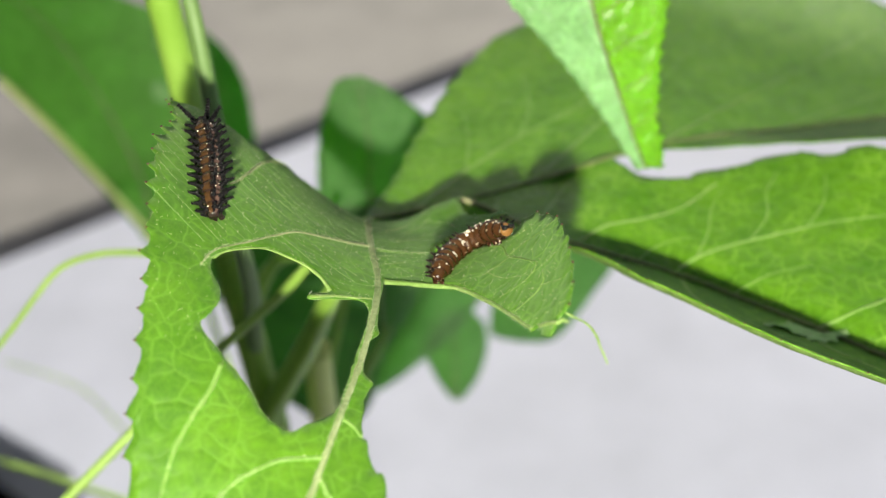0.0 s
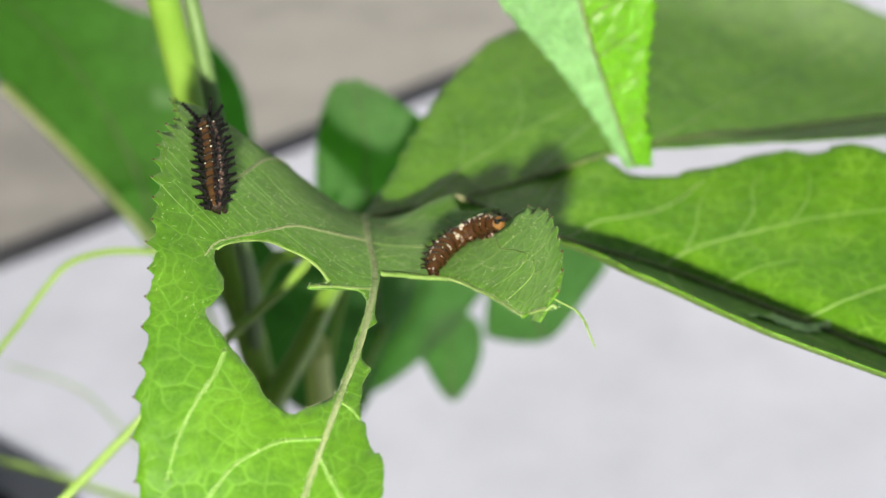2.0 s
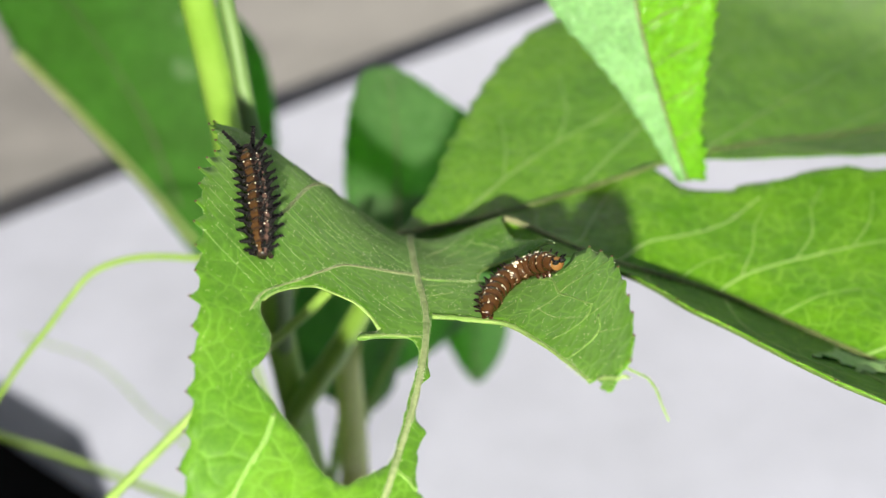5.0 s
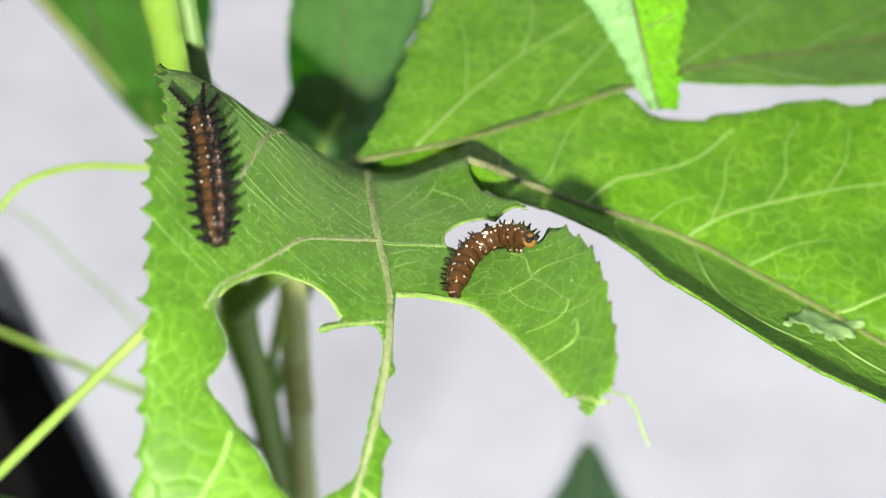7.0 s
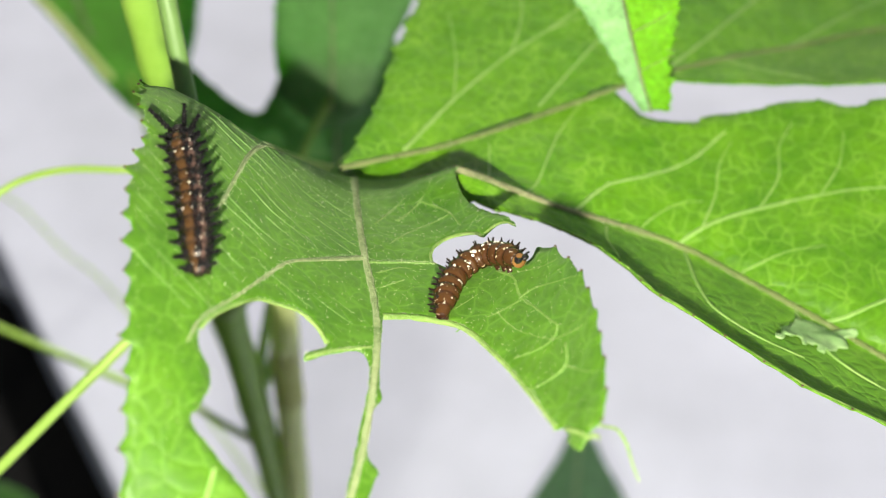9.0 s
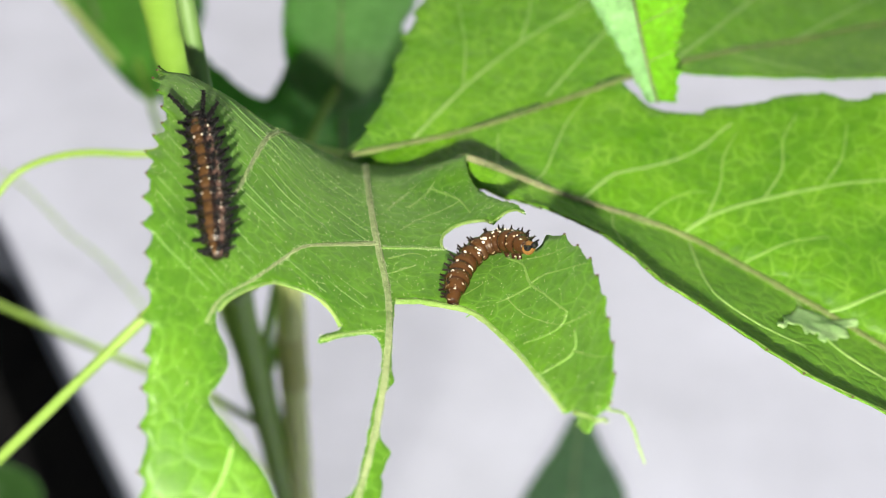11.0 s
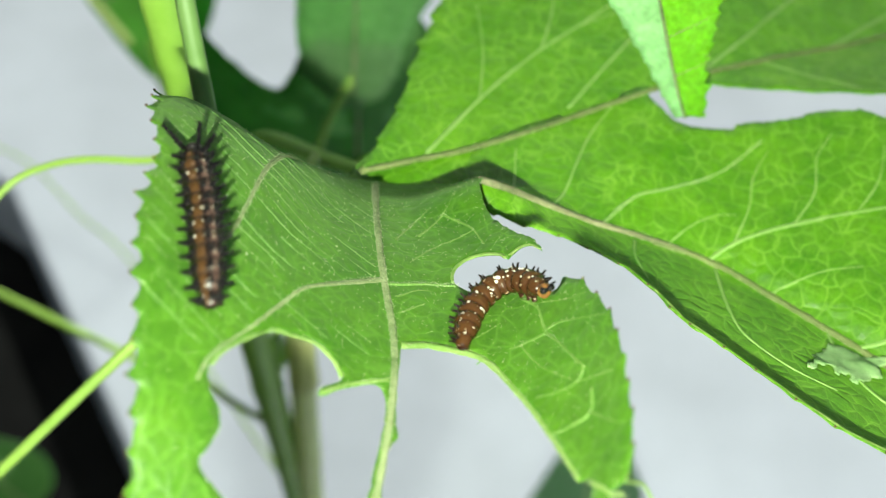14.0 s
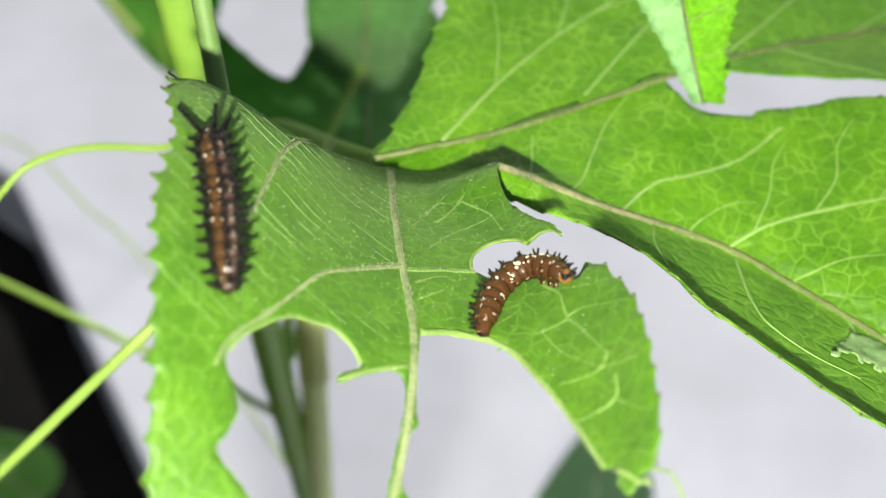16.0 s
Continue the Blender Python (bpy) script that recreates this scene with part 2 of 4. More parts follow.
DARK = plain_material("black soil mat", (0.004, 0.004, 0.005), (0.009, 0.009, 0.01), 40, 0.95, 0.4, depth=0.002)
for dull, level in ((DARK, 0.04), (SPINE, 0.1), (SPINE_BROWN, 0.15)):
    dull.node_tree.nodes["Principled BSDF"].inputs["Specular IOR Level"].default_value = level
# white of the added roof and wall, pale enough to return fill light
FILL_WHITE = plain_material("white of the added panels", (0.74, 0.74, 0.72), (0.82, 0.82, 0.8), 6, 0.8, 0.2)
CASE = plain_material("black phone case", (0.01, 0.01, 0.011), (0.015, 0.015, 0.016), 300, 0.5, 0.1)

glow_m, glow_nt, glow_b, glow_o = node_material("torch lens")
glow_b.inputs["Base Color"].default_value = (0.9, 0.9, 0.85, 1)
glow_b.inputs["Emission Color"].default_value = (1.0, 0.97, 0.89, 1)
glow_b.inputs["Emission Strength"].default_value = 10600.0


# ---- mesh helpers ----
def part(name, bm, material, parent=None, label=""):
    me = bpy.data.meshes.new(name)
    bm.to_mesh(me)
    bm.free()
    if material:
        me.materials.append(material)
    me.polygons.foreach_set("use_smooth", [True] * len(me.polygons))
    ob = new(name, me)
    if parent:
        ob.parent = parent
        ob.matrix_parent_inverse = parent.matrix_basis.inverted()
    return tagged(ob, label)


def shared(name, me, parent, m, label=""):
    """One more object on a mesh that others use too; m is its pose in the world."""
    ob = new(name, me)
    ob.parent = parent
    ob.matrix_basis = parent.matrix_basis.inverted() @ m
    return tagged(ob, label)


def thing(name, base, label, category, group="", kind=""):
    ob = new(name)
    ob.empty_display_size = 0.005
    ob.location = base
    bpy.context.view_layer.update()
    return tagged(ob, label, category, group, kind)


def curve_through(points, step, closed=False):
    """Points about step apart on the Catmull-Rom curve through the given ones."""
    p = [Vector(q) for q in points]
    n, out = len(p), []
    for i in range(n if closed else n - 1):
        if closed:
            a, b, c, d = p[i - 1], p[i], p[(i + 1) % n], p[(i + 2) % n]
        else:
            b, c = p[i], p[i + 1]
            a, d = p[i - 1] if i else b * 2 - c, p[i + 2] if i + 2 < n else c * 2 - b
        count = max(1, round((c - b).length / step))
        for k in range(count):
            t = k / count
            out.append(0.5 * (2 * b + (c - a) * t + (2 * a - 5 * b + 4 * c - d) * t * t + (3 * b - a - 3 * c + d) * t ** 3))
    if not closed:
        out.append(p[-1])
    return out


def tube(bm, path, radii, sides=8, flat=1.0, cap=True):
    """A tapered tube along path; flat squeezes it against its up direction."""
    rings, n = [], len(path)
    for i, p in enumerate(path):
        ahead = (path[min(i + 1, n - 1)] - path[max(i - 1, 0)]).normalized()
        side = ahead.cross(Vector((0, 0, 1)))
        side = side.normalized() if side.length > 1e-4 else Vector((1, 0, 0))
        up = side.cross(ahead).normalized()
        r = radii[0] + (radii[1] - radii[0]) * i / max(1, n - 1) if len(radii) == 2 else radii[i]
        rings.append([bm.verts.new(p + side * (r * math.cos(2 * math.pi * k / sides)) + up * (r * flat * math.sin(2 * math.pi * k / sides))) for k in range(sides)])
    for a, b in zip(rings, rings[1:]):
        for k in range(sides):
            bm.faces.new((a[k], a[(k + 1) % sides], b[(k + 1) % sides], b[k]))
    if cap:
        bm.faces.new(rings[0][::-1])
        bm.faces.new(rings[-1])
    return rings


def margin(runs, step=0.35):
    """A leaf's outline in the plane from runs of (points, tooth height, tooth spacing, roughness): closed, in millimetres."""
    out = []
    for j, (points, tall, gap, rough) in enumerate(runs):
        line = curve_through([(*q, 0) for q in points], step)
        along = 0.0
        for i, q in enumerate(line[:-1]):
            ahead = (line[i + 1] - line[max(0, i - 1)]).normalized()
            outward = Vector((ahead.y, -ahead.x, 0))
            push = 0.0
            if tall:
                phase = (along / gap + 0.35 * noise.noise(q * 0.07)) % 1.0
                push = tall * (max(0.0, phase - 0.25) / 0.75) ** 1.6 * (0.7 + 0.6 * noise.noise(q * 0.31 + Vector((j, 0, 0))))
            if rough:
                push += rough * (noise.noise(q * 0.9) + 0.6 * noise.noise(q * 2.3))
            out.append((q + outward * push).to_2d())
            along += (line[i + 1] - q).length
    return out


def inside(p, poly):
    hit, n = False, len(poly)
    x, y = p
    for i in range(n):
        (ax, ay), (bx, by) = poly[i - 1], poly[i]
        if (ay > y) != (by > y) and x < (bx - ax) * (y - ay) / (by - ay) + ax:
            hit = not hit
    return hit


def blade(name, outline, holes, height, step, material, parent, label="", thick=0.22, ripple=0.12, turn=None, under=None):
    """A thin sheet over the outline, with holes through it, lifted to height(x, y); millimetres in, metres out. under: the lower face's material."""
    from mathutils.geometry import delaunay_2d_cdt
    verts, edges = [], []
    for loop in [outline, *holes]:
        first = len(verts)
        verts += [Vector(q) for q in loop]
        edges += [(first + i, first + (i + 1) % len(loop)) for i in range(len(loop))]
    grid = {}
    cell = step * 0.75
    for v in verts:
        grid.setdefault((int(v.x // cell), int(v.y // cell)), []).append(v)
    x0, x1 = min(v.x for v in verts), max(v.x for v in verts)
    y0, y1 = min(v.y for v in verts), max(v.y for v in verts)
    row = 0
    y = y0 + step / 2
    while y < y1:
        x = x0 + step / 2 + (step / 2 if row % 2 else 0)
        # crossings of this row with the loops tell what lies inside
        cuts = []
        for loop in [outline, *holes]:
            for i in range(len(loop)):
                a, b = loop[i - 1], loop[i]
                if (a[1] > y) != (b[1] > y):
                    cuts.append(a[0] + (b[0] - a[0]) * (y - a[1]) / (b[1] - a[1]))
        cuts.sort()
        while x < x1:
            if sum(c < x for c in cuts) % 2:
                gx, gy = int(x // cell), int(y // cell)
                if not any((v - Vector((x, y))).length < step * 0.55 for i in (-1, 0, 1) for j in (-1, 0, 1) for v in grid.get((gx + i, gy + j), ())):
                    verts.append(Vector((x, y)))
            x += step
        y += step * 0.866
        row += 1
    vs, _, fs, *_ = delaunay_2d_cdt(verts, edges, [], 0, 1e-5)
    keep = []
    for f in fs:
        c = sum((vs[i] for i in f), Vector((0, 0))) / len(f)
        if inside(c, outline) and not any(inside(c, h) for h in holes):
            keep.append(f)
    used = sorted({i for f in keep for i in f})
    at = {i: k for k, i in enumerate(used)}
    bm = bmesh.new()
    made = []
    for i in used:
        q = vs[i]
        z = height(q.x, q.y) + ripple * noise.noise(Vector((q.x * 0.16, q.y * 0.16, 3.0))) + 0.4 * ripple * noise.noise(Vector((q.x * 0.5, q.y * 0.5, 7.0)))
        p = Vector((q.x, q.y, z)) * MM
        made.append(bm.verts.new(turn @ p if turn else p))
    for f in keep:
        try:
            bm.faces.new([made[at[i]] for i in f])
        except ValueError:
            pass
    bmesh.ops.recalc_face_normals(bm, faces=bm.faces)
    if not turn and sum(f.normal.z for f in bm.faces) < 0:
        bmesh.ops.reverse_faces(bm, faces=bm.faces)
    ob = part(name, bm, material, parent, label)
    if under:
        ob.data.materials.append(under)
    s = ob.modifiers.new("thickness", "SOLIDIFY")
    s.thickness, s.offset = thick * MM, -1 if not turn else 0
    s.material_offset = 1 if under else 0
    return ob


VEIN_LINES = {}


def vein(name, points, radii, height, material, parent, label="", lift=0.02, flat=0.55, step=0.5, turn=None):
    line = [Vector((q.x, q.y, height(q.x, q.y) + lift)) * MM for q in curve_through([(*p, 0) for p in points], step)]
    if radii[0] > 0.07:
        VEIN_LINES.setdefault(parent.name, []).append((line, radii[0]))
    if turn:
        line = [turn @ p for p in line]
    bm = bmesh.new()
    n = len(line)
    rr = [MM * (radii[0] + (radii[1] - radii[0]) * i / max(1, n - 1)) * (1 + 0.22 * noise.noise(p * 900) + 0.2 * noise.noise(p * 2700)) for i, p in enumerate(line)]
    tube(bm, line, rr, 7, flat)
    return part(name, bm, material, parent, label)


def lerp_table(x, xs, ys):
    return float(np.interp(x, xs, ys))


# ---- ground, slabs, added roof and wall out of view ----
def slab(name, corners, top, deep, material, label):
    bm = bmesh.new()
    hi = [bm.verts.new((x, y, top)) for x, y in corners]
    lo = [bm.verts.new((x, y, top - deep)) for x, y in corners]
    bm.faces.new(hi)
    bm.faces.new(lo[::-1])
    for i in range(len(corners)):
        j = (i + 1) % len(corners)
        bm.faces.new((hi[i], lo[i], lo[j], hi[j]))
    bmesh.ops.recalc_face_normals(bm, faces=bm.faces)
    bmesh.ops.bevel(bm, geom=list(bm.edges), offset=0.003, segments=2, profile=0.5, affect="EDGES")
    ob = part(name, bm, material)
    ob.data.polygons.foreach_set("use_smooth", [False] * len(ob.data.polygons))
    return tagged(ob, label, "paving", kind="structure")


bm = bmesh.new()
bm.faces.new([bm.verts.new(v) for v in ((-300, -300, -0.175), (300, -300, -0.175), (300, 300, -0.175), (-300, 300, -0.175))])
tagged(part("ground", bm, DARK), "black damp soil under and beyond the slabs", "ground", kind="structure")
slab("pavement", [(0.14, -0.36), (3.2, -0.36), (3.2, 3.69), (-0.275, 0.548), (-0.36, 0.47), (-0.232, 0.36), (-0.182, 0.32), (-0.09, 0.155)], -0.13, 0.045, STONE, "pale grey sunlit concrete slab under the plant")
slab("pavement", [(-0.43, 0.477), (-0.35, 0.527), (3.2, 3.77), (3.2, 6.0), (-3.0, 6.0), (-3.0, 0.50)], -0.132, 0.045, STONE_FAR, "grey weathered concrete slab beyond a dark joint")
# added out of view: shades the plant while sun still reaches the slabs
slab("unseen_shade_roof", [(-4, -1.6), (0.75, -1.6), (0.75, 1.845), (-4, 1.845)], 2.12, 0.12, FILL_WHITE, "added white roof out of view that keeps sun off the plant")
# added out of view: closes off the sky behind and bounces fill light
slab("unseen_fill_wall", [(-4, -1.7), (0.75, -1.7), (0.75, -1.6), (-4, -1.6)], 2.12, 2.3, FILL_WHITE, "added white wall out of view that blocks sky and returns fill")


# ---- the plant's stems ----
def stem_at(z):
    """The middle of the main stem at a height, in millimetres."""
    return Vector((-21.7 - 0.01 * (z - 150), 45.0 - 0.2 * (z - 150), z))


def stalk(name, points, radii, material, parent, label="", step=3.0, sides=10, knots=0.0):
    line = [p * MM for p in curve_through(points, step)]
    n = len(line)
    rr = [MM * (radii[0] + (radii[1] - radii[0]) * i / max(1, n - 1)) * (1 + 0.06 * noise.noise(p * 120) + knots * max(0.0, math.sin(i * 0.55)) ** 12) for i, p in enumerate(line)]
    bm = bmesh.new()
    tube(bm, line, rr, sides)
    return part(name, bm, material, parent, label)


vine = thing("passion_vine", (-0.0189, 0.102, -0.13), "upright green passion vine with thin stalks and tendrils", "plant")
stalk("stem", [stem_at(z) for z in (-134, -60, 20, 90, 130, 160, 195, 218)], (4.0, 2.35), STEM, vine, "thick smooth green main stem", knots=0.12)
stalk("stem", [stem_at(-60) + Vector((2, 0, 0)), (-17, 78, -20), (-15, 71, 15), (-13.6, 67.4, 40), (-13.2, 67, 46)], (2.8, 3.0), STEM_PALE, vine, "thinner pale side stem")
stalk("node", [(-13.2, 67, 44), (-13.1, 66.8, 50), (-12.8, 66.4, 57), (-12.4, 66, 62)], (3.3, 3.0), NODE, vine, "pale swollen knot on the side stem")
stalk("bud", [(-12.5, 66, 61), (-11.8, 65, 68), (-11.2, 63.5, 78), (-10.6, 61.5, 88), (-10, 60, 94)], (3.0, 2.6), STEM_PALE, vine, "pale yellow-green shoot above the knot")
stalk("petiole", [(-20.6, 57, 81), (-17, 52.5, 89), (-9.5, 45, 103), (-0.9, 35, 121.4), (4.5, 29, 130), (7.6, 26, 133.4)], (2.5, 1.5), STEM, vine, "stout leaf stalk of the eaten leaf")
stalk("petiole", [stem_at(104), (-16, 66, 110), (-3, 52, 118), (4.5, 40, 126), (9, 34, 132)], (1.5, 1.0), STEM, vine, "leaf stalk of the broad leaf")
stalk("petiole", [stem_at(206), (0, 33, 212), (28, 38, 214), (40, 41, 206)], (1.3, 0.9), STEM, vine, "leaf stalk of the hanging leaf")
stalk("petiole", [stem_at(40), (-12, 96, 52), (2, 130, 64), (8, 150, 66)], (1.2, 0.8), STEM, vine)
stalk("petiole", [stem_at(45), (-16, 88, 60), (-10, 104, 78), (-3, 110.5, 90)], (1.3, 0.8), STEM, vine)
stalk("petiole", [stem_at(30), (-38, 110, 36), (-58, 165, 44), (-66, 188, 52)], (1.3, 0.8), STEM, vine)
stalk("petiole", [stem_at(-90), (-2, 104, -102), (34, 112, -119), (60, 115.5, -122)], (1.3, 0.8), STEM, vine)
stalk("tendril", [(-122, -43, 47.5), (-92, -22.6, 68), (-47.9, 6.5, 97.8), (-25.9, 21, 112.7), (-8, 33, 123), (-3, 44, 125.5)], (0.75, 0.85), TENDRIL, vine, "stout straight yellow-green tendril")
stalk("tendril", [(-125, 122, 33.5), (-85.3, 97.4, 38.4), (-48.7, 74.1, 42.5), (-38.1, 73, 38.3), (-28.8, 70, 32.5)] + [stem_at(24)], (0.7, 0.9), TENDRIL, vine, "thin yellow-green tendril")
stalk("tendril", [(-74, 25, 96), (-65, 27.5, 106), (-58, 30, 114.5), (-53, 32, 119.6), (-49, 34, 123.8), (-45.3, 36.8, 126.8), (-41, 40, 127), (-36, 43, 125.6), (-28.5, 46, 122.8), (-24.5, 51, 120)] + [stem_at(118)], (0.4, 0.62), TENDRIL, vine, "curled thin yellow-green tendril", step=1.2)
stalk("petiole", [stem_at(96), (-16, 40, 118), (-13.6, 27.5, 136), (-14.8, 31, 148), (-15.7, 34, 156.9), (-16.6, 37, 165.4), (-18.2, 38, 182)] + [stem_at(206)], (1.5, 1.1), STEM_DULL, vine, "slender grey-green stalk beside the main stem")
stalk("tendril", [(-128, 180, 20), (-104, 172, 14), (-88, 160, 4), (-72, 150, -8)] + [stem_at(-20)], (0.35, 0.5), TENDRIL, vine, "faint thin tendril low on the stem")

# ---- the eaten leaf ----
NEAR_COEFFICIENTS = (3.5196, -18.3003, -5.0728, 6.4486, 0.1189, -4.1528, 3.7997, 1.9154, 2.6015, -0.1601)


def near_height(x, y):
    """Height of the eaten leaf over the plan, a smooth saddle, in millimetres."""
    u, v = x * 0.05, y * 0.05
    z = 150 + sum(k * b for k, b in zip(NEAR_COEFFICIENTS, (1, u, v, u * u, u * v, v * v, u ** 3, u * u * v, u * v * v, v ** 3)))
    # the blade rolls over a crest and drops behind it
    crest = lerp_table(x, (-14, -11, -2, 5.4, 9, 30), (7, 10, 11, 26, 40, 60))
    s = min(1.0, max(0.0, (y - crest) / 18 + 1))
    return z + lerp_table(x, (-14, -12, -8, -2, 5), (-1.2, 0.3, 1.5, 1.7, 0)) * s * s * (3 - 2 * s) - 0.05 * max(0.0, y - crest) ** 2 + 2.7 * math.exp(-((x - 17.5) / 6) ** 2 - ((y - 17.5) / 5) ** 2)


near_margin = margin([
    ([(-0.5, -68), (6, -60), (11, -52), (12.7, -45.5), (11.2, -41.6), (10.3, -38.3), (10.1, -34.6), (11.0, -31.0)], 0.5, 4.2, 0.1),
    ([(11.0, -31.0), (10.0, -29.4), (10.3, -25), (11.3, -22.8), (11.1, -20.6), (11.2, -15), (11.4, -11.2)], 0, 1, 0.12),
    ([(11.4, -11.2), (14.7, -10.4), (19.5, -12.1), (23, -17.9), (25.6, -24.2), (27.4, -30.4)], 0, 1, 0.22),
    ([(27.4, -30.4), (28.3, -31.2), (29, -34.4), (30.2, -33.0), (31.2, -33)], 0, 1, 0.45),
    ([(31.2, -33), (31.8, -28), (31.9, -20), (31.2, -13.4), (29.4, -7.4), (28, -5.2)], 0.42, 3.3, 0.1),
    ([(28, -5.2), (27.2, -6.2), (25.8, -5.8), (23.6, -3.7), (21.0, -2.7), (18.8, -2.0), (16.8, -0.2), (16.7, 1.2), (17.2, 2.8), (18.4, 4.1), (20.2, 4.4), (22, 3.4), (22.7, 2.2), (23.1, 2.7), (24.1, 3.2), (25.2, 2.7), (26.2, 0.8)], 0, 1, 0.1),
    ([(26.2, 0.8), (25.4, 3.6), (24, 6), (20.8, 12.4), (20, 17.3), (20.4, 20)], 0, 1, 0.2),
    ([(20.4, 20), (15, 26), (9, 30), (5, 31), (1, 26), (-3, 20.5), (-9, 18), (-13.5, 16)], 0, 1, 0.1),
    ([(-13.5, 16), (-13.9, 13), (-13.8, 10), (-13.2, 4), (-11.5, -2.5), (-11.7, -11), (-11.2, -15.5), (-10.8, -20), (-10.6, -24), (-10.2, -28), (-10.2, -33), (-10.3, -38), (-10.5, -42), (-10.4, -47), (-9, -55), (-5, -63), (-0.5, -68)], 1.15, 2.9, 0.16),
])
near_hole = margin([([(-5.2, -22.8), (-5, -24.5), (-3.9, -26.5), (-4.2, -28.7), (-5.2, -30.6), (-5.1, -31.6), (-2.9, -33.6), (-0.1, -36.3), (1.1, -38.1), (3.3, -39.2), (4.8, -38.2), (7.6, -35.6), (8.4, -32.5), (9.2, -27.5), (10.0, -22), (10.0, -18.4), (8.9, -17.3), (6.5, -18.8), (4.1, -20.9), (4.0, -20.1), (6, -18), (5, -16.2), (3.3, -15), (1.1, -15.4), (-0.6, -16.1), (-2.2, -18), (-4.2, -20.8), (-5.2, -22.8)], 0, 1, 0.14)])
near_leaf = thing("passion_leaf", (0.007, 0.024, 0.1372), "bright green lobed leaf with large holes eaten by caterpillars", "leaf", "leaves of the vine")
blade("blade", near_margin, [near_hole], near_height, 0.8, GREEN_NEAR, near_leaf)
vein("midrib", [(6.8, 25), (8, 9), (9.2, -1.5), (10.5, -10), (10.75, -16), (10.4, -22.5), (9.5, -29.5), (8.0, -36.5), (6.5, -42.5), (3, -55), (-0.3, -66)], (0.47, 0.3), near_height, VEIN, near_leaf, "pale raised midrib", 0.08, 0.45)
for pts, rr in (
    ([(9.2, -1.7), (5, -5.4), (1.8, -8.8), (-0.1, -12.7), (-2.4, -17.3), (-5, -21.5), (-6.0, -24.5)], (0.45, 0.1)),
    ([(0.5, 24), (-1.6, 16), (-3.1, 7.4), (-4.1, -1.1), (-5, -7.3), (-7, -13)], (0.5, 0.24)),
    ([(9.4, -2.4), (13.5, -0.8), (17, -0.7)], (0.26, 0.14)),
    ([(-3.2, -34.4), (-3.9, -37.2), (-5.4, -40.3), (-6.8, -43.3), (-7.8, -47)], (0.3, 0.1)),
    ([(6.7, -41.3), (2.9, -42.2), (0, -44), (-2, -45.7), (-6, -51)], (0.3, 0.1)),
    ([(6.3, -43.2), (8.0, -46.5), (9.8, -50)], (0.26, 0.12)),
    ([(8.0, -36.5), (9.2, -37.2), (10.2, -38.6)], (0.24, 0.12)),
    ([(23.9, -5.2), (25.4, -7.6), (25.9, -11.1), (27.2, -14), (28.3, -16.8)], (0.22, 0.18)),
):
    vein("vein", pts, rr, near_height, VEIN if rr[0] > 0.34 else VEIN_SIDE, near_leaf, lift=0.02, flat=0.36)
# finer veins of the right lobe and of the patch beside the bite
for pts, rr in (
    ([(28.3, -16.8), (28.9, -18.3), (28.3, -19.6), (26.6, -19.6), (24.6, -19.2)], (0.195, 0.098)),
    ([(28.3, -19.6), (29.9, -20.3), (31.6, -21.1)], (0.15, 0.075)),
    ([(25.9, -11.1), (27.3, -11.0), (30.1, -12.9), (31.4, -14.2)], (0.18, 0.09)),
    ([(25.9, -11.5), (23.5, -11.8), (20.4, -12.1), (19.0, -13.1)], (0.18, 0.09)),
    ([(19.1, -9.4), (21.5, -7.9), (23.5, -7.1), (24.6, -6.6)], (0.15, 0.075)),
    ([(29.4, -21.2), (29.1, -23.9), (27.0, -24.3), (25.3, -24.2)], (0.18, 0.09)),
    ([(29.1, -23.9), (30.3, -25.9), (31.4, -27.4)], (0.15, 0.075)),
    ([(23.5, -11.8), (24.9, -15.0), (26.8, -17.7), (28.3, -19.6)], (0.15, 0.075)),
    ([(26.0, -7.1), (28.0, -8.5), (29.7, -9.3)], (0.135, 0.068)),
    ([(12.7, 9.0), (15.6, 13.2), (17.2, 16.8)], (0.24, 0.12)),
    ([(15.6, 13.2), (18.8, 10.3), (20.3, 6.4)], (0.225, 0.112)),
    ([(11.8, 2.9), (14.6, 6.7), (17.2, 8.5), (19.1, 9.7)], (0.18, 0.09)),
    ([(10.1, 7.1), (11.7, 10.9), (13.9, 14.6)], (0.18, 0.09)),
    ([(11.0, -6.6), (13.4, -4.4), (15.4, -3.3)], (0.15, 0.075)),
    ([(10.7, -4.0), (13.0, -2.1), (15.8, -2.0)], (0.15, 0.075)),
):
    vein("vein", pts, rr, near_height, VEIN_SIDE, near_leaf, lift=0.0, flat=0.22)
# fine side veins in slanting near-parallel rows across the saddle
rng = random.Random(5)
LOW_VEIN = ((-6, -5, -2.4, -0.1, 1.8, 5, 9.2), (-24.5, -21.5, -17.3, -12.7, -8.8, -5.4, -1.7))
for k in range(25):
    y0 = 31 - 2.05 * k + rng.uniform(-0.5, 0.5)
    runs, x = [[]], -11.2
    while x < 8.6:
        y = y0 - 0.62 * (x + 11) + 0.004 * (x + 11) ** 2 + 0.35 * noise.noise(Vector((x * 0.35, y0, 0)))
        clear = abs(y - lerp_table(x, *LOW_VEIN)) > 0.35 and y < 19 and inside((x, y), near_margin) and not inside((x, y), near_hole)
        if clear and rng.random() > 0.14:
            runs[-1].append((x, y))
        elif runs[-1]:
            runs.append([])
        x += 1.3
    for run in runs:
        if len(run) > 2:
            vein("vein", run, (rng.uniform(0.08, 0.12), 0.055), near_height, VEIN_FINE, near_leaf, lift=0.01, flat=0.22)
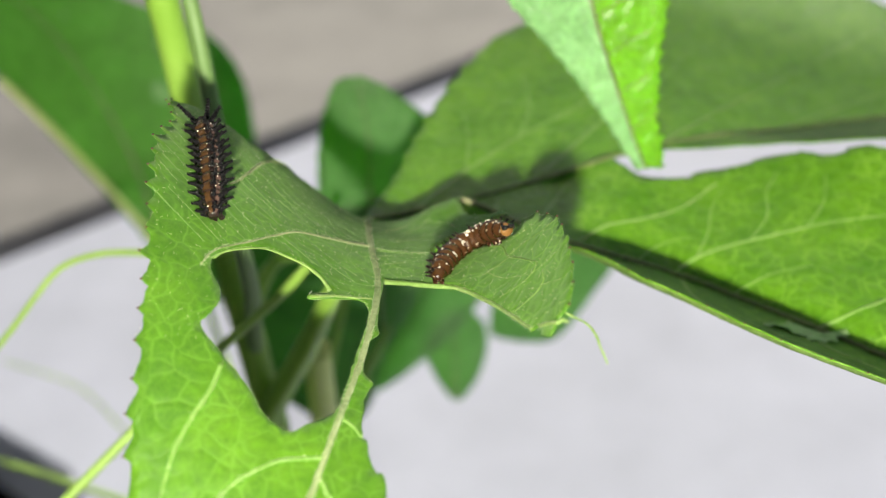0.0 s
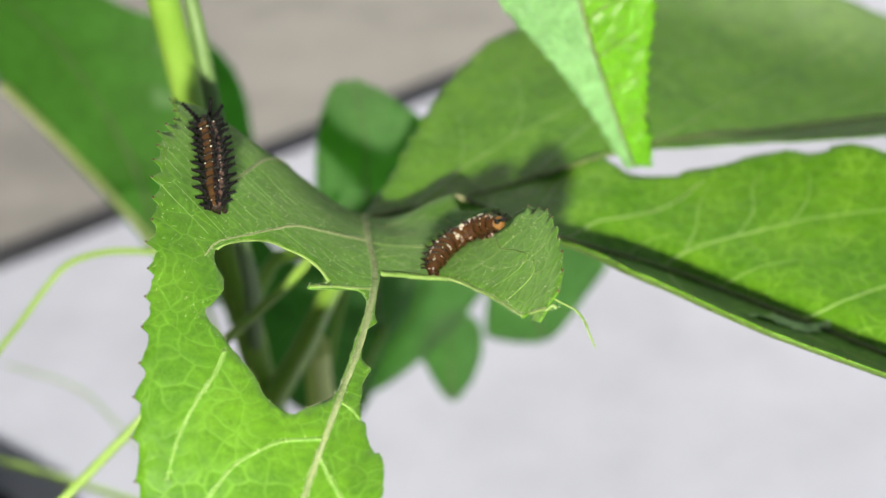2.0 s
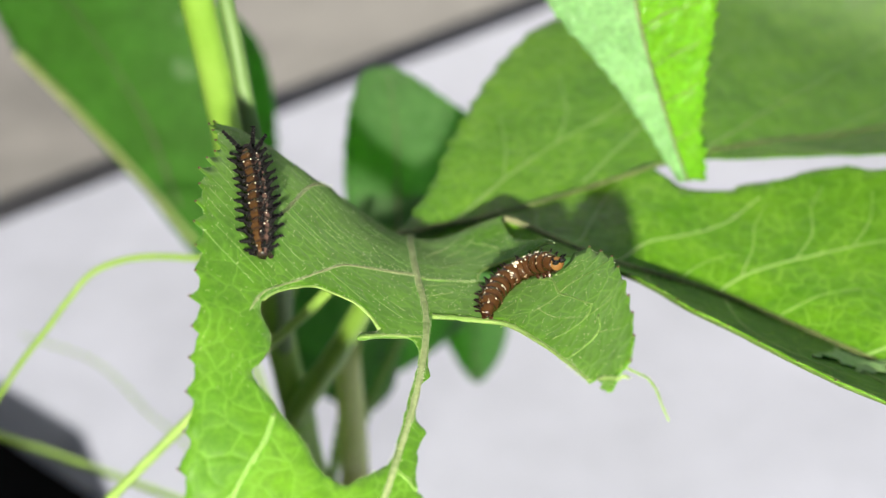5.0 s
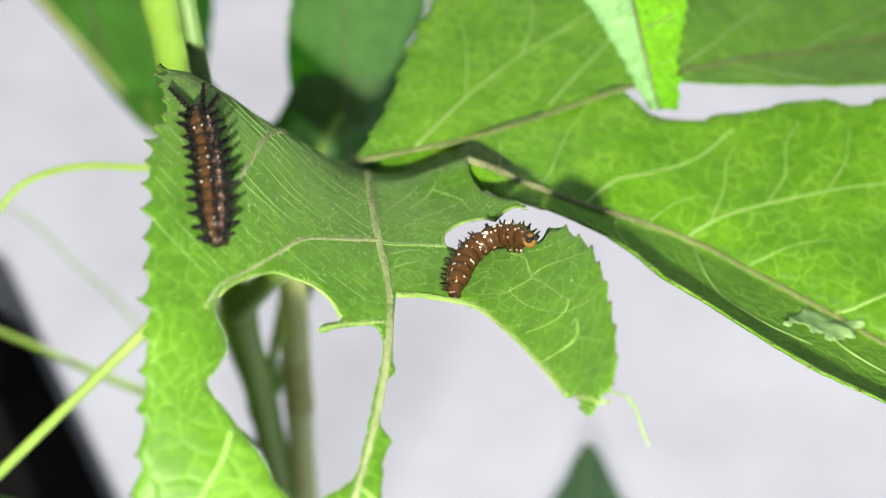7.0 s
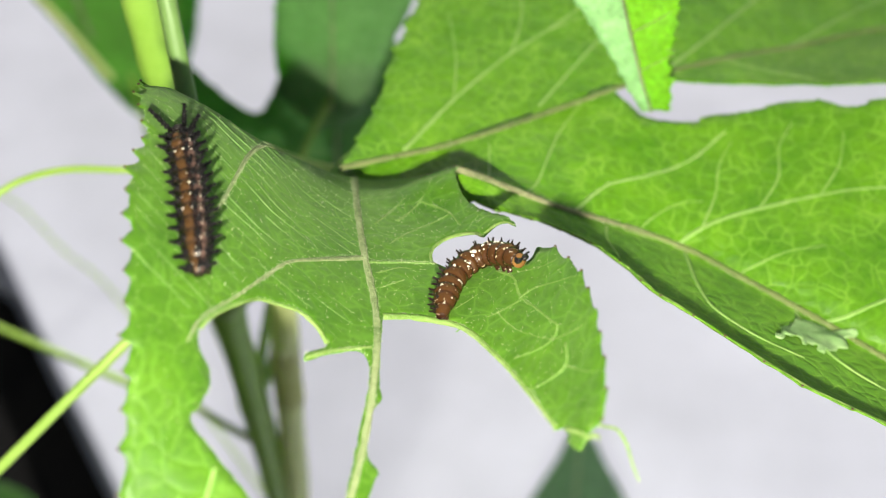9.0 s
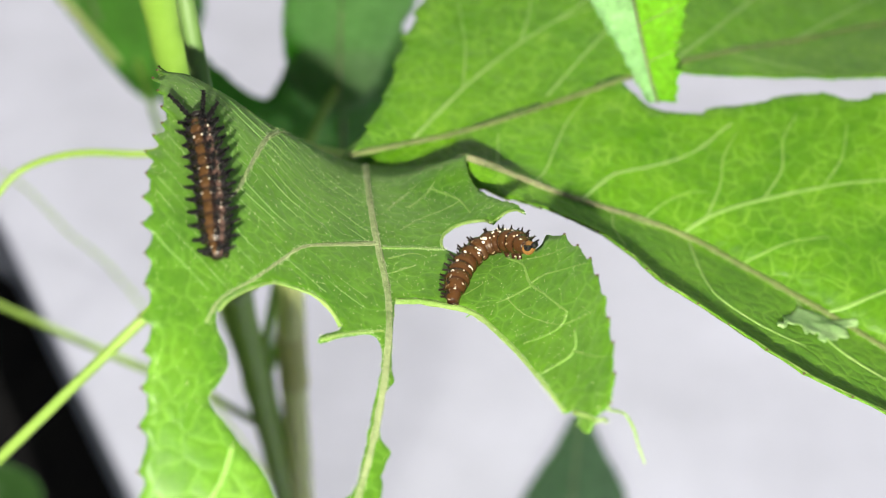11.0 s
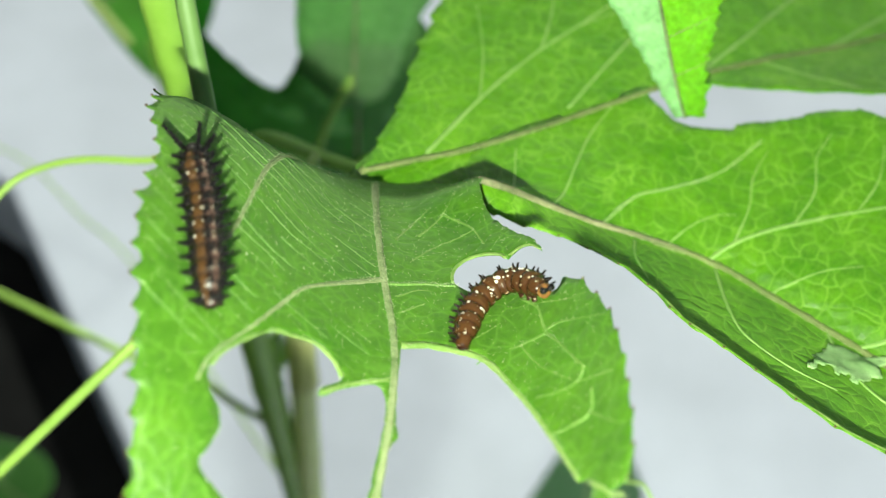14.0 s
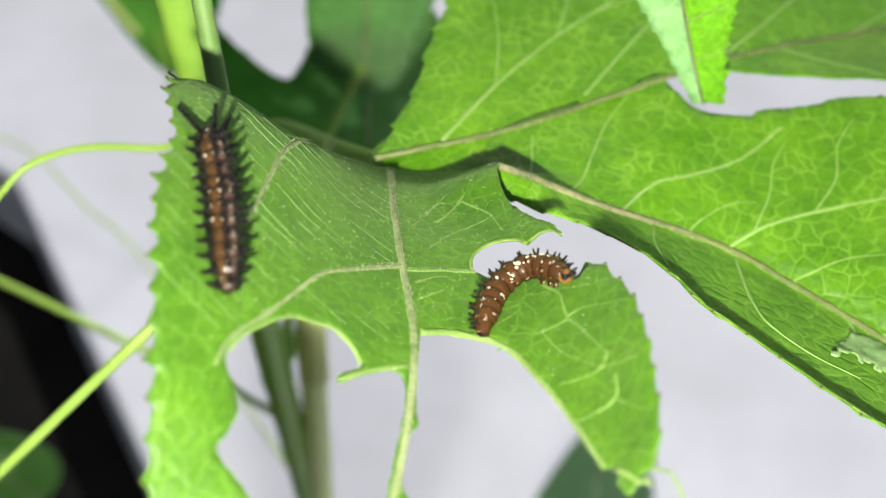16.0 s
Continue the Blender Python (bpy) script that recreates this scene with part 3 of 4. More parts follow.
for pts, rr in (
    ([(-5.0, -22.6), (-4.2, -20.9), (-2.3, -18.2), (-0.6, -16.3), (1.1, -15.6), (3.3, -15.2), (5, -16.3), (5.9, -17.8)], (0.18, 0.22)),
    ([(4.1, -20.5), (6.4, -18.5), (8.9, -17.0), (10.2, -16.4)], (0.3, 0.22)),
    ([(11.4, -11.3), (14.7, -10.6), (19.5, -12.3), (23, -18), (25.6, -24.3), (27.6, -30.4)], (0.46, 0.22)),
    ([(16.7, -0.2), (16.6, 1.2), (17.1, 2.9), (18.4, 4.2), (20.2, 4.5), (21.9, 3.6), (22.6, 2.5)], (0.18, 0.26)),
    ([(22.9, 2.7), (24.1, 3.3), (25.2, 2.8), (26.1, 1.2)], (0.2, 0.14)),
):
    vein("chewed_rim", pts, rr, near_height, VEIN_EDGE, near_leaf, "bright thickened rim of a bite", lift=-0.06, flat=0.6)
for pts, rr in (([(30.4, -32.6), (31.6, -32.2), (33.0, -31.6), (33.7, -32.8), (34.0, -34.4), (34.5, -35.9)], (0.2, 0.09)), ([(28.4, -31.2), (29.4, -32.6), (30.0, -33.8), (30.9, -33.9)], (0.3, 0.2))):
    vein("shred", pts, rr, lambda x, y: near_height(min(x, 30.5), max(y, -33.5)) - 0.9 * max(0.0, x - 30.5) - 0.3 * max(0.0, -33.5 - y), VEIN_EDGE, near_leaf, "pale chewed shred at the lobe's tip", lift=-0.05, flat=0.6)

# ---- the broad leaf, two folded lobes ----
MID_X = (8, 17, 20, 23.4, 27.1, 30.9, 34.8, 42.7, 50.5, 57.5, 64.1, 70.3, 74.4, 88, 104, 122)
MID_Y = (25, 21, 19.4, 20, 20.9, 21, 21.2, 21.3, 19.8, 15.4, 10.3, 5.2, 1.6, -9, -21, -36)
MID_Z = (127, 132, 143, 140.8, 137.8, 135.6, 133.4, 130, 127.4, 126, 125, 124.2, 123.6, 121, 118, 115)
RISE_FAR = (1.2, 0.15, -1.2, -0.9, -0.5, -0.2, 0, 0.05, 0.03, 0, -0.03, -0.05, -0.05, -0.05, -0.05, -0.05)
RIM_X = (20.5, 22.8, 25.2, 30.1, 33.5, 37.3, 40.2, 42.7, 46.8, 50.7, 54.5, 58.3, 65.6, 76, 100, 122)
RIM_Y = (17.1, 15.8, 15, 13.2, 11.1, 8.2, 4.2, -0.8, -4.4, -7.9, -11.4, -14.4, -17.2, -22.5, -38, -50)
RIM_Z = (140.5, 140, 139.5, 139.2, 139, 139, 139.3, 139.8, 139.3, 138.6, 138, 137.3, 135, 132.6, 128, 125)
TOP_X = (4, 18, 35, 45, 56, 66, 77, 97, 130)
TOP_Y = (29, 34.3, 42.2, 47, 53, 58.5, 65, 76, 88)
TOP_Z = (135, 134.2, 134.3, 134.8, 134, 132.3, 129.3, 125.5, 121)


def low_lobe_height(x, y):
    """The lower lobe: a valley along the midrib, its near edge curled up into a wall."""
    middle = lerp_table(x, MID_X, MID_Y)
    d = y - middle
    soft = 0.5 * (d + math.sqrt(d * d + 0.3))
    mid, rise = lerp_table(x, MID_X, MID_Z), lerp_table(x, MID_X, RISE_FAR)
    near = soft - d
    past = min(1.0, max(0.0, (x - 34) / 8))
    z = mid + rise * soft + lerp_table(x, (34, 42, 50, 58), (0, 0.002, 0.005, 0.0065)) * soft * soft
    if rise < 0:
        z = max(z, min(mid, 134.4))
    z += past * lerp_table(x, (34, 50, 70, 90), (1.5, 3.2, 4.2, 4.2)) * (1 - math.exp(-soft / 4))
    edge = lerp_table(x, RIM_X, RIM_Y)
    wall = lerp_table(x, (21, 26, 32, 38, 44, 70, 122), (0.2, 0.7, 1.2, 1.6, 1.6, 1.6, 1.6))
    z += (lerp_table(x, RIM_X, RIM_Z) - wall - mid) * near / max(1.0, middle - edge)
    return z + wall * math.exp(-max(0.0, y - edge) / 2.0) * min(1.0, near)


def top_lobe_height(x, y):
    d = y - lerp_table(x, TOP_X, TOP_Y)
    return lerp_table(x, TOP_X, TOP_Z) + (0.0006 * d * d + 0.07 * d if d > 0 else -lerp_table(x, (20, 45, 62, 72, 130), (0.1, 0.1, 0.25, 0.32, 0.32)) * d)


broad_leaf = thing("passion_leaf", (0.008, 0.032, 0.132), "broad bright green lobed leaf folded along its midribs", "leaf", "leaves of the vine")
low_margin = margin([
    ([(18.5, 19.4), *zip(RIM_X, RIM_Y)], 0.6, 4.4, 0.12),
    ([(122, -50), (119.3, -26.3), (108.3, -0.9), (97.5, 24.3), (86.1, 38.3), (77.3, 39.8), (71.6, 41.9), (66, 41.7), (60.6, 41.1), (55.9, 40.3)], 0.8, 8.5, 0.2),
    ([(55.9, 40.3), (51.5, 40.7), (48.4, 41.6), (46.6, 43.8), (44.9, 45.9)], 0, 1, 0.15),
    ([(44.9, 45.9), (44.2, 47.6), (34.8, 43.8), (26.4, 39.6), (21, 36), (18.6, 31), (18, 25), (18.5, 19.4)], 0, 1, 0),
], 0.5)
top_margin = margin([
    ([(4.6, 29.4), (11.9, 32.2), (18.2, 34.5), (26.4, 38), (34.8, 42.2), (45, 47), (50.5, 49.6)], 0, 1, 0),
    ([(50.5, 49.6), (53.8, 49.3), (62.6, 47), (70.8, 45.9), (85.3, 46.8), (106, 51), (138, 68)], 0.5, 6.5, 0.1),
    ([(138, 68), (136, 96), (120, 130), (98, 150), (74.8, 152.7), (51.8, 127.6), (35.6, 103), (29, 97), (20.5, 81.3), (12.8, 57.5), (9.6, 43.5), (4.6, 29.4)], 1.0, 7.0, 0.25),
], 0.5)
low_lobe = blade("lobe", low_margin, [], low_lobe_height, 1.3, GREEN_WIDE, broad_leaf, "bright green lobe with a net of veins", under=GREEN_UNDER)
top_lobe = blade("lobe", top_margin, [], top_lobe_height, 1.4, GREEN_WIDE, broad_leaf, "bright green lobe turned away", under=GREEN_UNDER)
web = margin([([(1.5, 28), (2.5, 26), (8, 24.5), (14, 22.5), (19, 21), (23, 26), (27, 38.2)], 0, 1, 0.1), ([(27, 38.2), (24, 44), (14, 41), (6, 36), (1.5, 28)], 0, 1, 0)], 0.5)
blade("lobe", web, [], lambda x, y: 133.6 + 0.03 * (x - 10) - 0.10 * max(0.0, 30 - y), 1.3, GREEN_WIDE, broad_leaf, "shaded web between the two lobes")
vein("rim", [(18.8, 17.6), (19.0, 19.4), (22, 19.8), (27.1, 20.9), (30.9, 21), (34.8, 21.2), (42.7, 21.3), (47, 20.6)], (0.6, 0.34), low_lobe_height, RIM_TAN, broad_leaf, "pale downy rim of the fold", 0.25, 0.8)
low_mid = [(43, 21.2), (50.5, 19.8), (57.5, 15.4), (64.1, 10.3), (70.3, 5.2), (74.4, 1.6), (88, -9), (104, -21), (119, -33.5)]
vein("midrib", low_mid, (0.52, 0.42), low_lobe_height, VEIN_BROWN, broad_leaf, "brownish downy midrib", 0.15, 0.7)
vein("midrib", [(4.6, 29.4), (11.9, 32.2), (18.2, 34.5), (26.4, 38), (34.8, 42.2), (45, 47), (56, 53), (66, 58.5), (77, 65), (97, 76), (128, 87)], (0.5, 0.3), top_lobe_height, VEIN_BROWN, broad_leaf, "brownish midrib of the turned lobe", 0.25, 0.7)
for pts, rr in (
    ([(36.2, 21.8), (40.8, 27), (46.7, 29.8), (53.7, 33.3), (59.8, 38.2)], (0.26, 0.08)),
    ([(49.8, 19.8), (52.9, 21.4), (56.2, 22.9), (61, 24.5), (69.2, 26.4), (78.7, 27.2), (93.5, 26.2)], (0.36, 0.12)),
    ([(67.1, 7.6), (70.5, 7.4), (74.5, 8.6), (83.7, 12.4), (96.7, 14.6)], (0.34, 0.12)),
    ([(80.4, -3.1), (89.6, 0.2), (103.8, 2.3)], (0.32, 0.12)),
    ([(29.1, 21.1), (31.9, 27.1), (35.4, 37.5), (38.7, 43.2), (40, 44.9)], (0.22, 0.08)),
    ([(23.9, 21), (25, 28), (25.5, 35)], (0.2, 0.08)),
    ([(51.2, 18.8), (50.7, 11.8), (50.7, 5.2), (51.8, 1.8), (55.6, -1.8), (61.1, -4.1)], (0.28, 0.1)),
    ([(64.3, 9.6), (64.4, 2.9), (67.2, -3.4), (73.7, -9.4)], (0.28, 0.1)),
    ([(40.4, 20.2), (39.7, 15), (40.3, 9.3)], (0.22, 0.1)),
    ([(54, 22.1), (56.6, 27.3), (58, 32.6), (60.5, 36.6)], (0.16, 0.06)),
    ([(62.3, 24.9), (65.9, 30), (67, 35.2), (69.5, 38.8)], (0.15, 0.06)),
    ([(70.9, 26.5), (74.6, 31.2), (76.2, 36.1)], (0.15, 0.06)),
    ([(57.4, 15.2), (61.2, 16.3), (65.3, 17.6), (70.2, 18.1)], (0.18, 0.06)),
    ([(44.4, 20.6), (48, 23.8), (51.5, 25.9), (54.8, 26.2)], (0.17, 0.06)),
):
    vein("vein", pts, rr, low_lobe_height, VEIN_LIGHT, broad_leaf, lift=0.05, flat=0.4)
for pts, rr in (
    ([(13.4, 33.9), (20.8, 45.1), (30.1, 56.2), (41.1, 66.6), (51.9, 80.6)], (0.36, 0.14)),
    ([(53.8, 52.7), (63.1, 63.9), (77.6, 82.6), (93.9, 101.7), (112.1, 123.2)], (0.32, 0.12)),
    ([(33.2, 43.6), (42.7, 57.4), (54.9, 73.4), (65.8, 93.9)], (0.26, 0.1)),
    ([(76.0, 65.0), (91.9, 79.8), (112.7, 97.2)], (0.3, 0.12)),
    ([(100.7, 78.2), (117.9, 89.9), (132, 97.5)], (0.28, 0.1)),
    ([(63.6, 56.7), (69.6, 51.6), (75.7, 47.6)], (0.2, 0.1)),
    ([(20.8, 45.1), (21.5, 55), (20.8, 66)], (0.18, 0.07)),
    ([(30.1, 56.2), (32.5, 67), (32, 80)], (0.18, 0.07)),
    ([(36, 61.6), (44, 66), (54, 72)], (0.15, 0.06)),
):
    vein("vein", pts, rr, top_lobe_height, VEIN_LIGHT, broad_leaf, lift=0.05, flat=0.4)
# the bright rim of the folded edge, with a gland at each tooth
rim = [(x, lerp_table(x, RIM_X, RIM_Y) + 0.2) for x in (34, 37.3, 40.2, 42.7, 46.8, 50.7, 54.5, 58.3, 62, 65.6, 71, 76, 88, 100, 114)]
vein("rim", rim, (0.14, 0.26), low_lobe_height, VEIN_EDGE, broad_leaf, "bright yellow-green thickened edge", lift=-0.02, flat=0.3)
scar = margin([([(58.5, -0.9), (60.3, 2.2), (62.3, 5), (65.3, 6.9), (67.6, 6.1), (70.4, 5.6), (70.6, 4.4), (68.8, 3.2), (69, 1.3), (66.2, -0), (64.5, -1.1), (64.1, 0.4), (62.3, -0.5), (61.3, 0.9), (58.5, -0.9)], 0, 1, 0.7)])
blade("scrape", scar, [], lambda x, y: low_lobe_height(x, y) + 0.4, 0.4, SCAR, broad_leaf, "pale scraped patch on the folded edge", 0.12, 1.0)


# ---- hanging and far leaves: sheets in an upright plane ----
def upright(depth, lean=0.0, about=140.0):
    """Plan millimetres (x, height, towards the viewer) to the world, in the plane y = depth leaning back by lean degrees about a height."""
    return Matrix.Translation((0, depth * MM, about * MM)) @ Matrix.Rotation(radians(90 - lean), 4, "X") @ Matrix.Translation((0, -about * MM, 0))


young = thing("passion_leaf", (0.040, 0.041, 0.206), "young leaf hanging tip down, folded, pale underside showing", "leaf", "leaves of the vine")
FOLD = [(49.2, 135.4), (47.4, 140.5), (44.6, 150), (41.9, 160), (40.0, 171), (39.0, 182), (39.5, 206)]
hang = upright(41.0, 4.0, 140.0)


def left_half(x, y):
    return -0.45 * max(0.0, lerp_table(y, [q[1] for q in FOLD], [q[0] for q in FOLD]) - x) ** 0.85


def right_half(x, y):
    return -0.04 * max(0.0, x - lerp_table(y, [q[1] for q in FOLD], [q[0] for q in FOLD])) - 0.1


blade("blade_half", margin([([(39.5, 206), (30, 200), (22, 187), (23.0, 173), (26.8, 167), (30, 161.6), (37.4, 152.2), (43.0, 143.6), (47.6, 135.6), (49.2, 135.4)], 0.45, 3.2, 0.1), (FOLD, 0, 1, 0)]), [], left_half, 1.0, GREEN_PALE, young, "pale blue-green shiny underside", turn=hang)
blade("blade_half", margin([(FOLD[::-1], 0, 1, 0), ([(49.2, 135.4), (51.6, 135.6), (51.7, 139), (51.0, 143), (51.2, 147), (51.5, 153), (52.4, 159), (53, 170), (54, 185), (49, 200), (39.5, 206)], 0.95, 2.4, 0.2)]), [], right_half, 1.0, GREEN_YOUNG, young, "bright yellow-green upper face", turn=hang)
vein("midrib", FOLD, (0.35, 0.6), lambda x, y: 0.0, VEIN, young, lift=0.1, turn=hang)
for y in (142, 148, 154, 160, 166, 172, 178):
    x = lerp_table(y, [q[1] for q in FOLD], [q[0] for q in FOLD])
    vein("vein", [(x, y), (x + 4.5, y + 2.4), (50.5 + (y - 142) * 0.05, y + 3.4)], (0.16, 0.08), right_half, VEIN, young, lift=0.05, turn=hang)


def far_leaf(points, depth, lean, bow, material, label, base, rib, tall=0.5):
    leaf = thing("passion_leaf", base, label, "leaf", "leaves of the vine")
    m = upright(depth, lean, points[0][1])
    cx = sum(p[0] for p in points) / len(points)
    wide = max(abs(p[0] - cx) for p in points)

    def bowed(x, y):
        return -bow * ((x - cx) / wide) ** 2
    blade("blade", margin([(points + points[:1], tall, 5.0, 0.3)], 0.8), [], bowed, 2.5, material, leaf, turn=m)
    vein("midrib", rib, (0.7, 0.25), bowed, VEIN, leaf, lift=0.2, turn=m)
    return leaf


far_leaf([(-14, 88), (-6, 82), (4, 86), (8, 98), (14, 108), (15, 114), (9, 121), (4, 126), (-1.4, 129), (-7.1, 127), (-11.7, 115), (-14, 101)], 110, 0, 5, GREEN_HAZED, "green upright leaf behind the eaten leaf", (-0.003, 0.1105, 0.090), [(-3, 86), (-2, 100), (-1, 115), (-1.4, 128)])
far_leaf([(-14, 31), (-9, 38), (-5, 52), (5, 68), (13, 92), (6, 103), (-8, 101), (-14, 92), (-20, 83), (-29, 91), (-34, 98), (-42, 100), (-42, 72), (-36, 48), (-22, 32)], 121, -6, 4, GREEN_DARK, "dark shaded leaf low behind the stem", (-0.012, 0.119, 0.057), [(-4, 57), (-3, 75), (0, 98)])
speckled = far_leaf([(-112, 106), (-97, 87), (-82, 66), (-62, 36), (-46, 56), (-42, 93), (-50, 114), (-73, 127), (-87.2, 136), (-106, 141), (-122, 138)], 190, 10, 6, GREEN_LEFT, "large dark green leaf with pale specks", (-0.072, 0.188, 0.058), [(-72, 60), (-80, 92), (-96, 122), (-116, 136)])
# pale ribbon that paints the light catching the leaf's lower edge
rim = [(-112, 106), (-97, 87), (-82, 66), (-70, 47)]
vein("rim", [(x + 1.5, z + 1.5) for x, z in rim], (1.9, 1.5), lambda x, y: 0.3, STEM_PALE, speckled, "pale ribbon painting light along the edge", lift=0.2, flat=0.25, turn=upright(190, 10, 106))
far_leaf([(-20, 16), (-8, 22), (4, 31), (16, 42), (24, 55), (10, 66), (-4, 60), (-14, 45), (-20, 30)], 150, 0, 4, GREEN_HAZED, "long green leaf low under the plant", (0.008, 0.150, 0.066), [(-18, 18), (-4, 36), (10, 58)])
far_leaf([(3, 28), (10.8, 14), (19, 23), (21, 36), (14, 46), (6, 42)], 153, 0, 3, GREEN_HAZED, "small green leaf hanging low", (0.012, 0.153, 0.046), [(10.8, 15), (13, 44)])
far_leaf([(22, 32), (32, 30), (41, 31), (50, 42), (58, 55), (46, 66), (30, 60), (24, 46)], 156, 0, 3, GREEN_HAZED, "pale green lobed leaf hanging low", (0.030, 0.156, 0.063), [(38, 32), (36, 62)])
far_leaf([(60, -123), (72, -113), (79, -96), (77, -76), (69, -56), (60, -37), (53, -54), (46, -73), (41, -94), (47, -113)], 115, 6, 4, GREEN_LOW, "pointed leaf low near the slab, greyed for haze", (0.06, 0.1155, -0.122), [(60, -122), (60, -85), (60, -41)])
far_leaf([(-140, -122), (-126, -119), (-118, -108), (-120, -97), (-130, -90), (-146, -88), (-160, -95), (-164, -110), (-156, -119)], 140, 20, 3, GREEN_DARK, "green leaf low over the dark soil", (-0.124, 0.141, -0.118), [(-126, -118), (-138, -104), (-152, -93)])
stalk("petiole", [stem_at(-100), (-50, 112, -112), (-86, 128, -124), (-125, 141, -119)], (1.2, 0.8), STEM, vine)


# ---- caterpillars ----
def spine_mesh(name, long, base, barbs, material):
    bm = bmesh.new()
    tube(bm, [Vector((0, 0, long * k / 4)) for k in range(5)], [base * 1.5, base * 0.8, base * 0.6, base * 0.46, base * 0.22], 6)
    for k in range(barbs):
        a, z = k * 2.4, long * (0.3 + 0.62 * k / barbs)
        out = Vector((math.cos(a), math.sin(a), 0.75))
        tube(bm, [Vector((0, 0, z)), Vector((0, 0, z)) + out * long * 0.23], (base * 0.3, base * 0.08), 4)
    me = bpy.data.meshes.new(name)
    bm.to_mesh(me)
    bm.free()
    me.materials.append(material)
    return me


def ball_mesh(name, size, material, seed):
    bm = bmesh.new()
    bmesh.ops.create_icosphere(bm, subdivisions=2, radius=size)
    for v in bm.verts:
        v.co *= 1 + 0.18 * noise.noise(v.co * (1.3 / size) + Vector((seed, 0, 0)))
        v.co.z *= 0.7
    me = bpy.data.meshes.new(name)
    bm.to_mesh(me)
    bm.free()
    me.materials.append(material)
    me.polygons.foreach_set("use_smooth", [True] * len(me.polygons))
    return me


def pointing(place, way, spin=0.0):
    return Matrix.Translation(place) @ way.to_track_quat("Z", "Y").to_matrix().to_4x4() @ Matrix.Rotation(spin, 4, "Z")


def caterpillar(label, path, radius, skin, spine, head_skin, rows, spine_long, stout, specks, seed, roll=0.0, signs=(-1, 1)):
    """A spiny caterpillar along path (tail first, millimetres, the middle of its body)."""
    rnd = random.Random(seed)
    line = [p * MM for p in curve_through(path, 0.18)]
    n = len(line)
    cat = thing("caterpillar", line[n // 2] - Vector((0, 0, radius * MM)), label, "caterpillar", "caterpillars on the leaf")
    segments = 12
    bm = bmesh.new()
    uv = bm.loops.layers.uv.new("round")
    rings, sides, frames = [], 20, []
    for i, p in enumerate(line):
        s = i / (n - 1)
        ahead = (line[min(i + 1, n - 1)] - line[max(i - 1, 0)]).normalized()
        side = ahead.cross(Vector((0, 0, 1))).normalized()
        up = side.cross(ahead)
        side, up = side * math.cos(roll) + up * math.sin(roll), up * math.cos(roll) - side * math.sin(roll)
        swell = min(1.0, (0.42 + 3.4 * s) if s < 0.17 else 1.0, 0.62 + 3.2 * (1 - s)) * (1.0 + 0.06 * math.sin(3.1 * s))
        pinch = 1 - 0.13 * abs(math.cos(math.pi * segments * s)) ** 5
        r = radius * MM * swell * pinch
        frames.append((p, ahead, side, up, r))
        rings.append([bm.verts.new(p + side * (r * math.sin(2 * math.pi * k / sides)) - up * (0.92 * r * math.cos(2 * math.pi * k / sides))) for k in range(sides)])
    for i in range(n - 1):
        for k in range(sides):
            f = bm.faces.new((rings[i][k], rings[i + 1][k], rings[i + 1][(k + 1) % sides], rings[i][(k + 1) % sides]))
            for loop, (a, b) in zip(f.loops, ((i, k), (i + 1, k), (i + 1, k + 1), (i, k + 1))):
                loop[uv].uv = (segments * a / (n - 1), b / sides)
    for ring in (rings[0], rings[-1]):
        bm.faces.new(ring)
    bmesh.ops.recalc_face_normals(bm, faces=bm.faces)
    part("body", bm, skin, cat)
    # spines stand on every segment in rows round the back
    tall = spine_mesh("spine", spine_long * MM, stout * MM, 11, spine)
    small = spine_mesh("spine", spine_long * 0.66 * MM, stout * 0.85 * MM, 8, spine)
    warts = [ball_mesh("wart", size * MM, SPECK, seed + k) for k, size in enumerate((0.07, 0.11, 0.2))]
    for k in range(segments):
        i = round((k + 0.5) / segments * (n - 1))
        p, ahead, side, up, r = frames[i]
        for row in rows:
            for sign in signs:
                a = radians(row * sign + rnd.uniform(-5, 5))
                out = (up * math.cos(a) + side * math.sin(a)).normalized()
                way = (out + ahead * rnd.uniform(-0.25, 0.2) + Vector((0, 0, 0.15))).normalized()
                shared("spine", tall if abs(row) > 50 else small, cat, pointing(p + out * r * 0.93, way, rnd.uniform(0, 6)))
    legs = bmesh.new()
    tube(legs, [Vector((0, 0, 0)), Vector((0, 0, -0.45 * MM)), Vector((0, 0, -0.8 * MM))], [0.34 * MM, 0.28 * MM, 0.34 * MM], 8)
    leg_mesh = bpy.data.meshes.new("leg")
    legs.to_mesh(leg_mesh)
    legs.free()
    leg_mesh.materials.append(skin)
    for k in (0.6, 2.6, 3.6, 4.6, 5.6, 9.2, 10.2, 11.1):
        p, ahead, side, up, r = frames[round(k / segments * (n - 1))]
        for sign in (-1, 1):
            shared("leg", leg_mesh, cat, pointing(p - up * r * 0.72 + side * sign * r * 0.45, up))
    for s, row, size in specks(rnd):
        p, ahead, side, up, r = frames[round(max(0.0, min(1.0, s)) * (n - 1))]
        out = (up * math.cos(radians(row)) + side * math.sin(radians(row))).normalized()
        shared("wart", warts[size], cat, pointing(p + out * r * 0.96, out, rnd.uniform(0, 6)))
    # head: a rounded capsule with two horns, turning on its own
    p, ahead, side, up, r = frames[-1]
    bm = bmesh.new()
    bmesh.ops.create_icosphere(bm, subdivisions=3, radius=1.0)
    for v in bm.verts:
        v.co.x *= 0.62 + 0.08 * math.cos(3 * v.co.z)
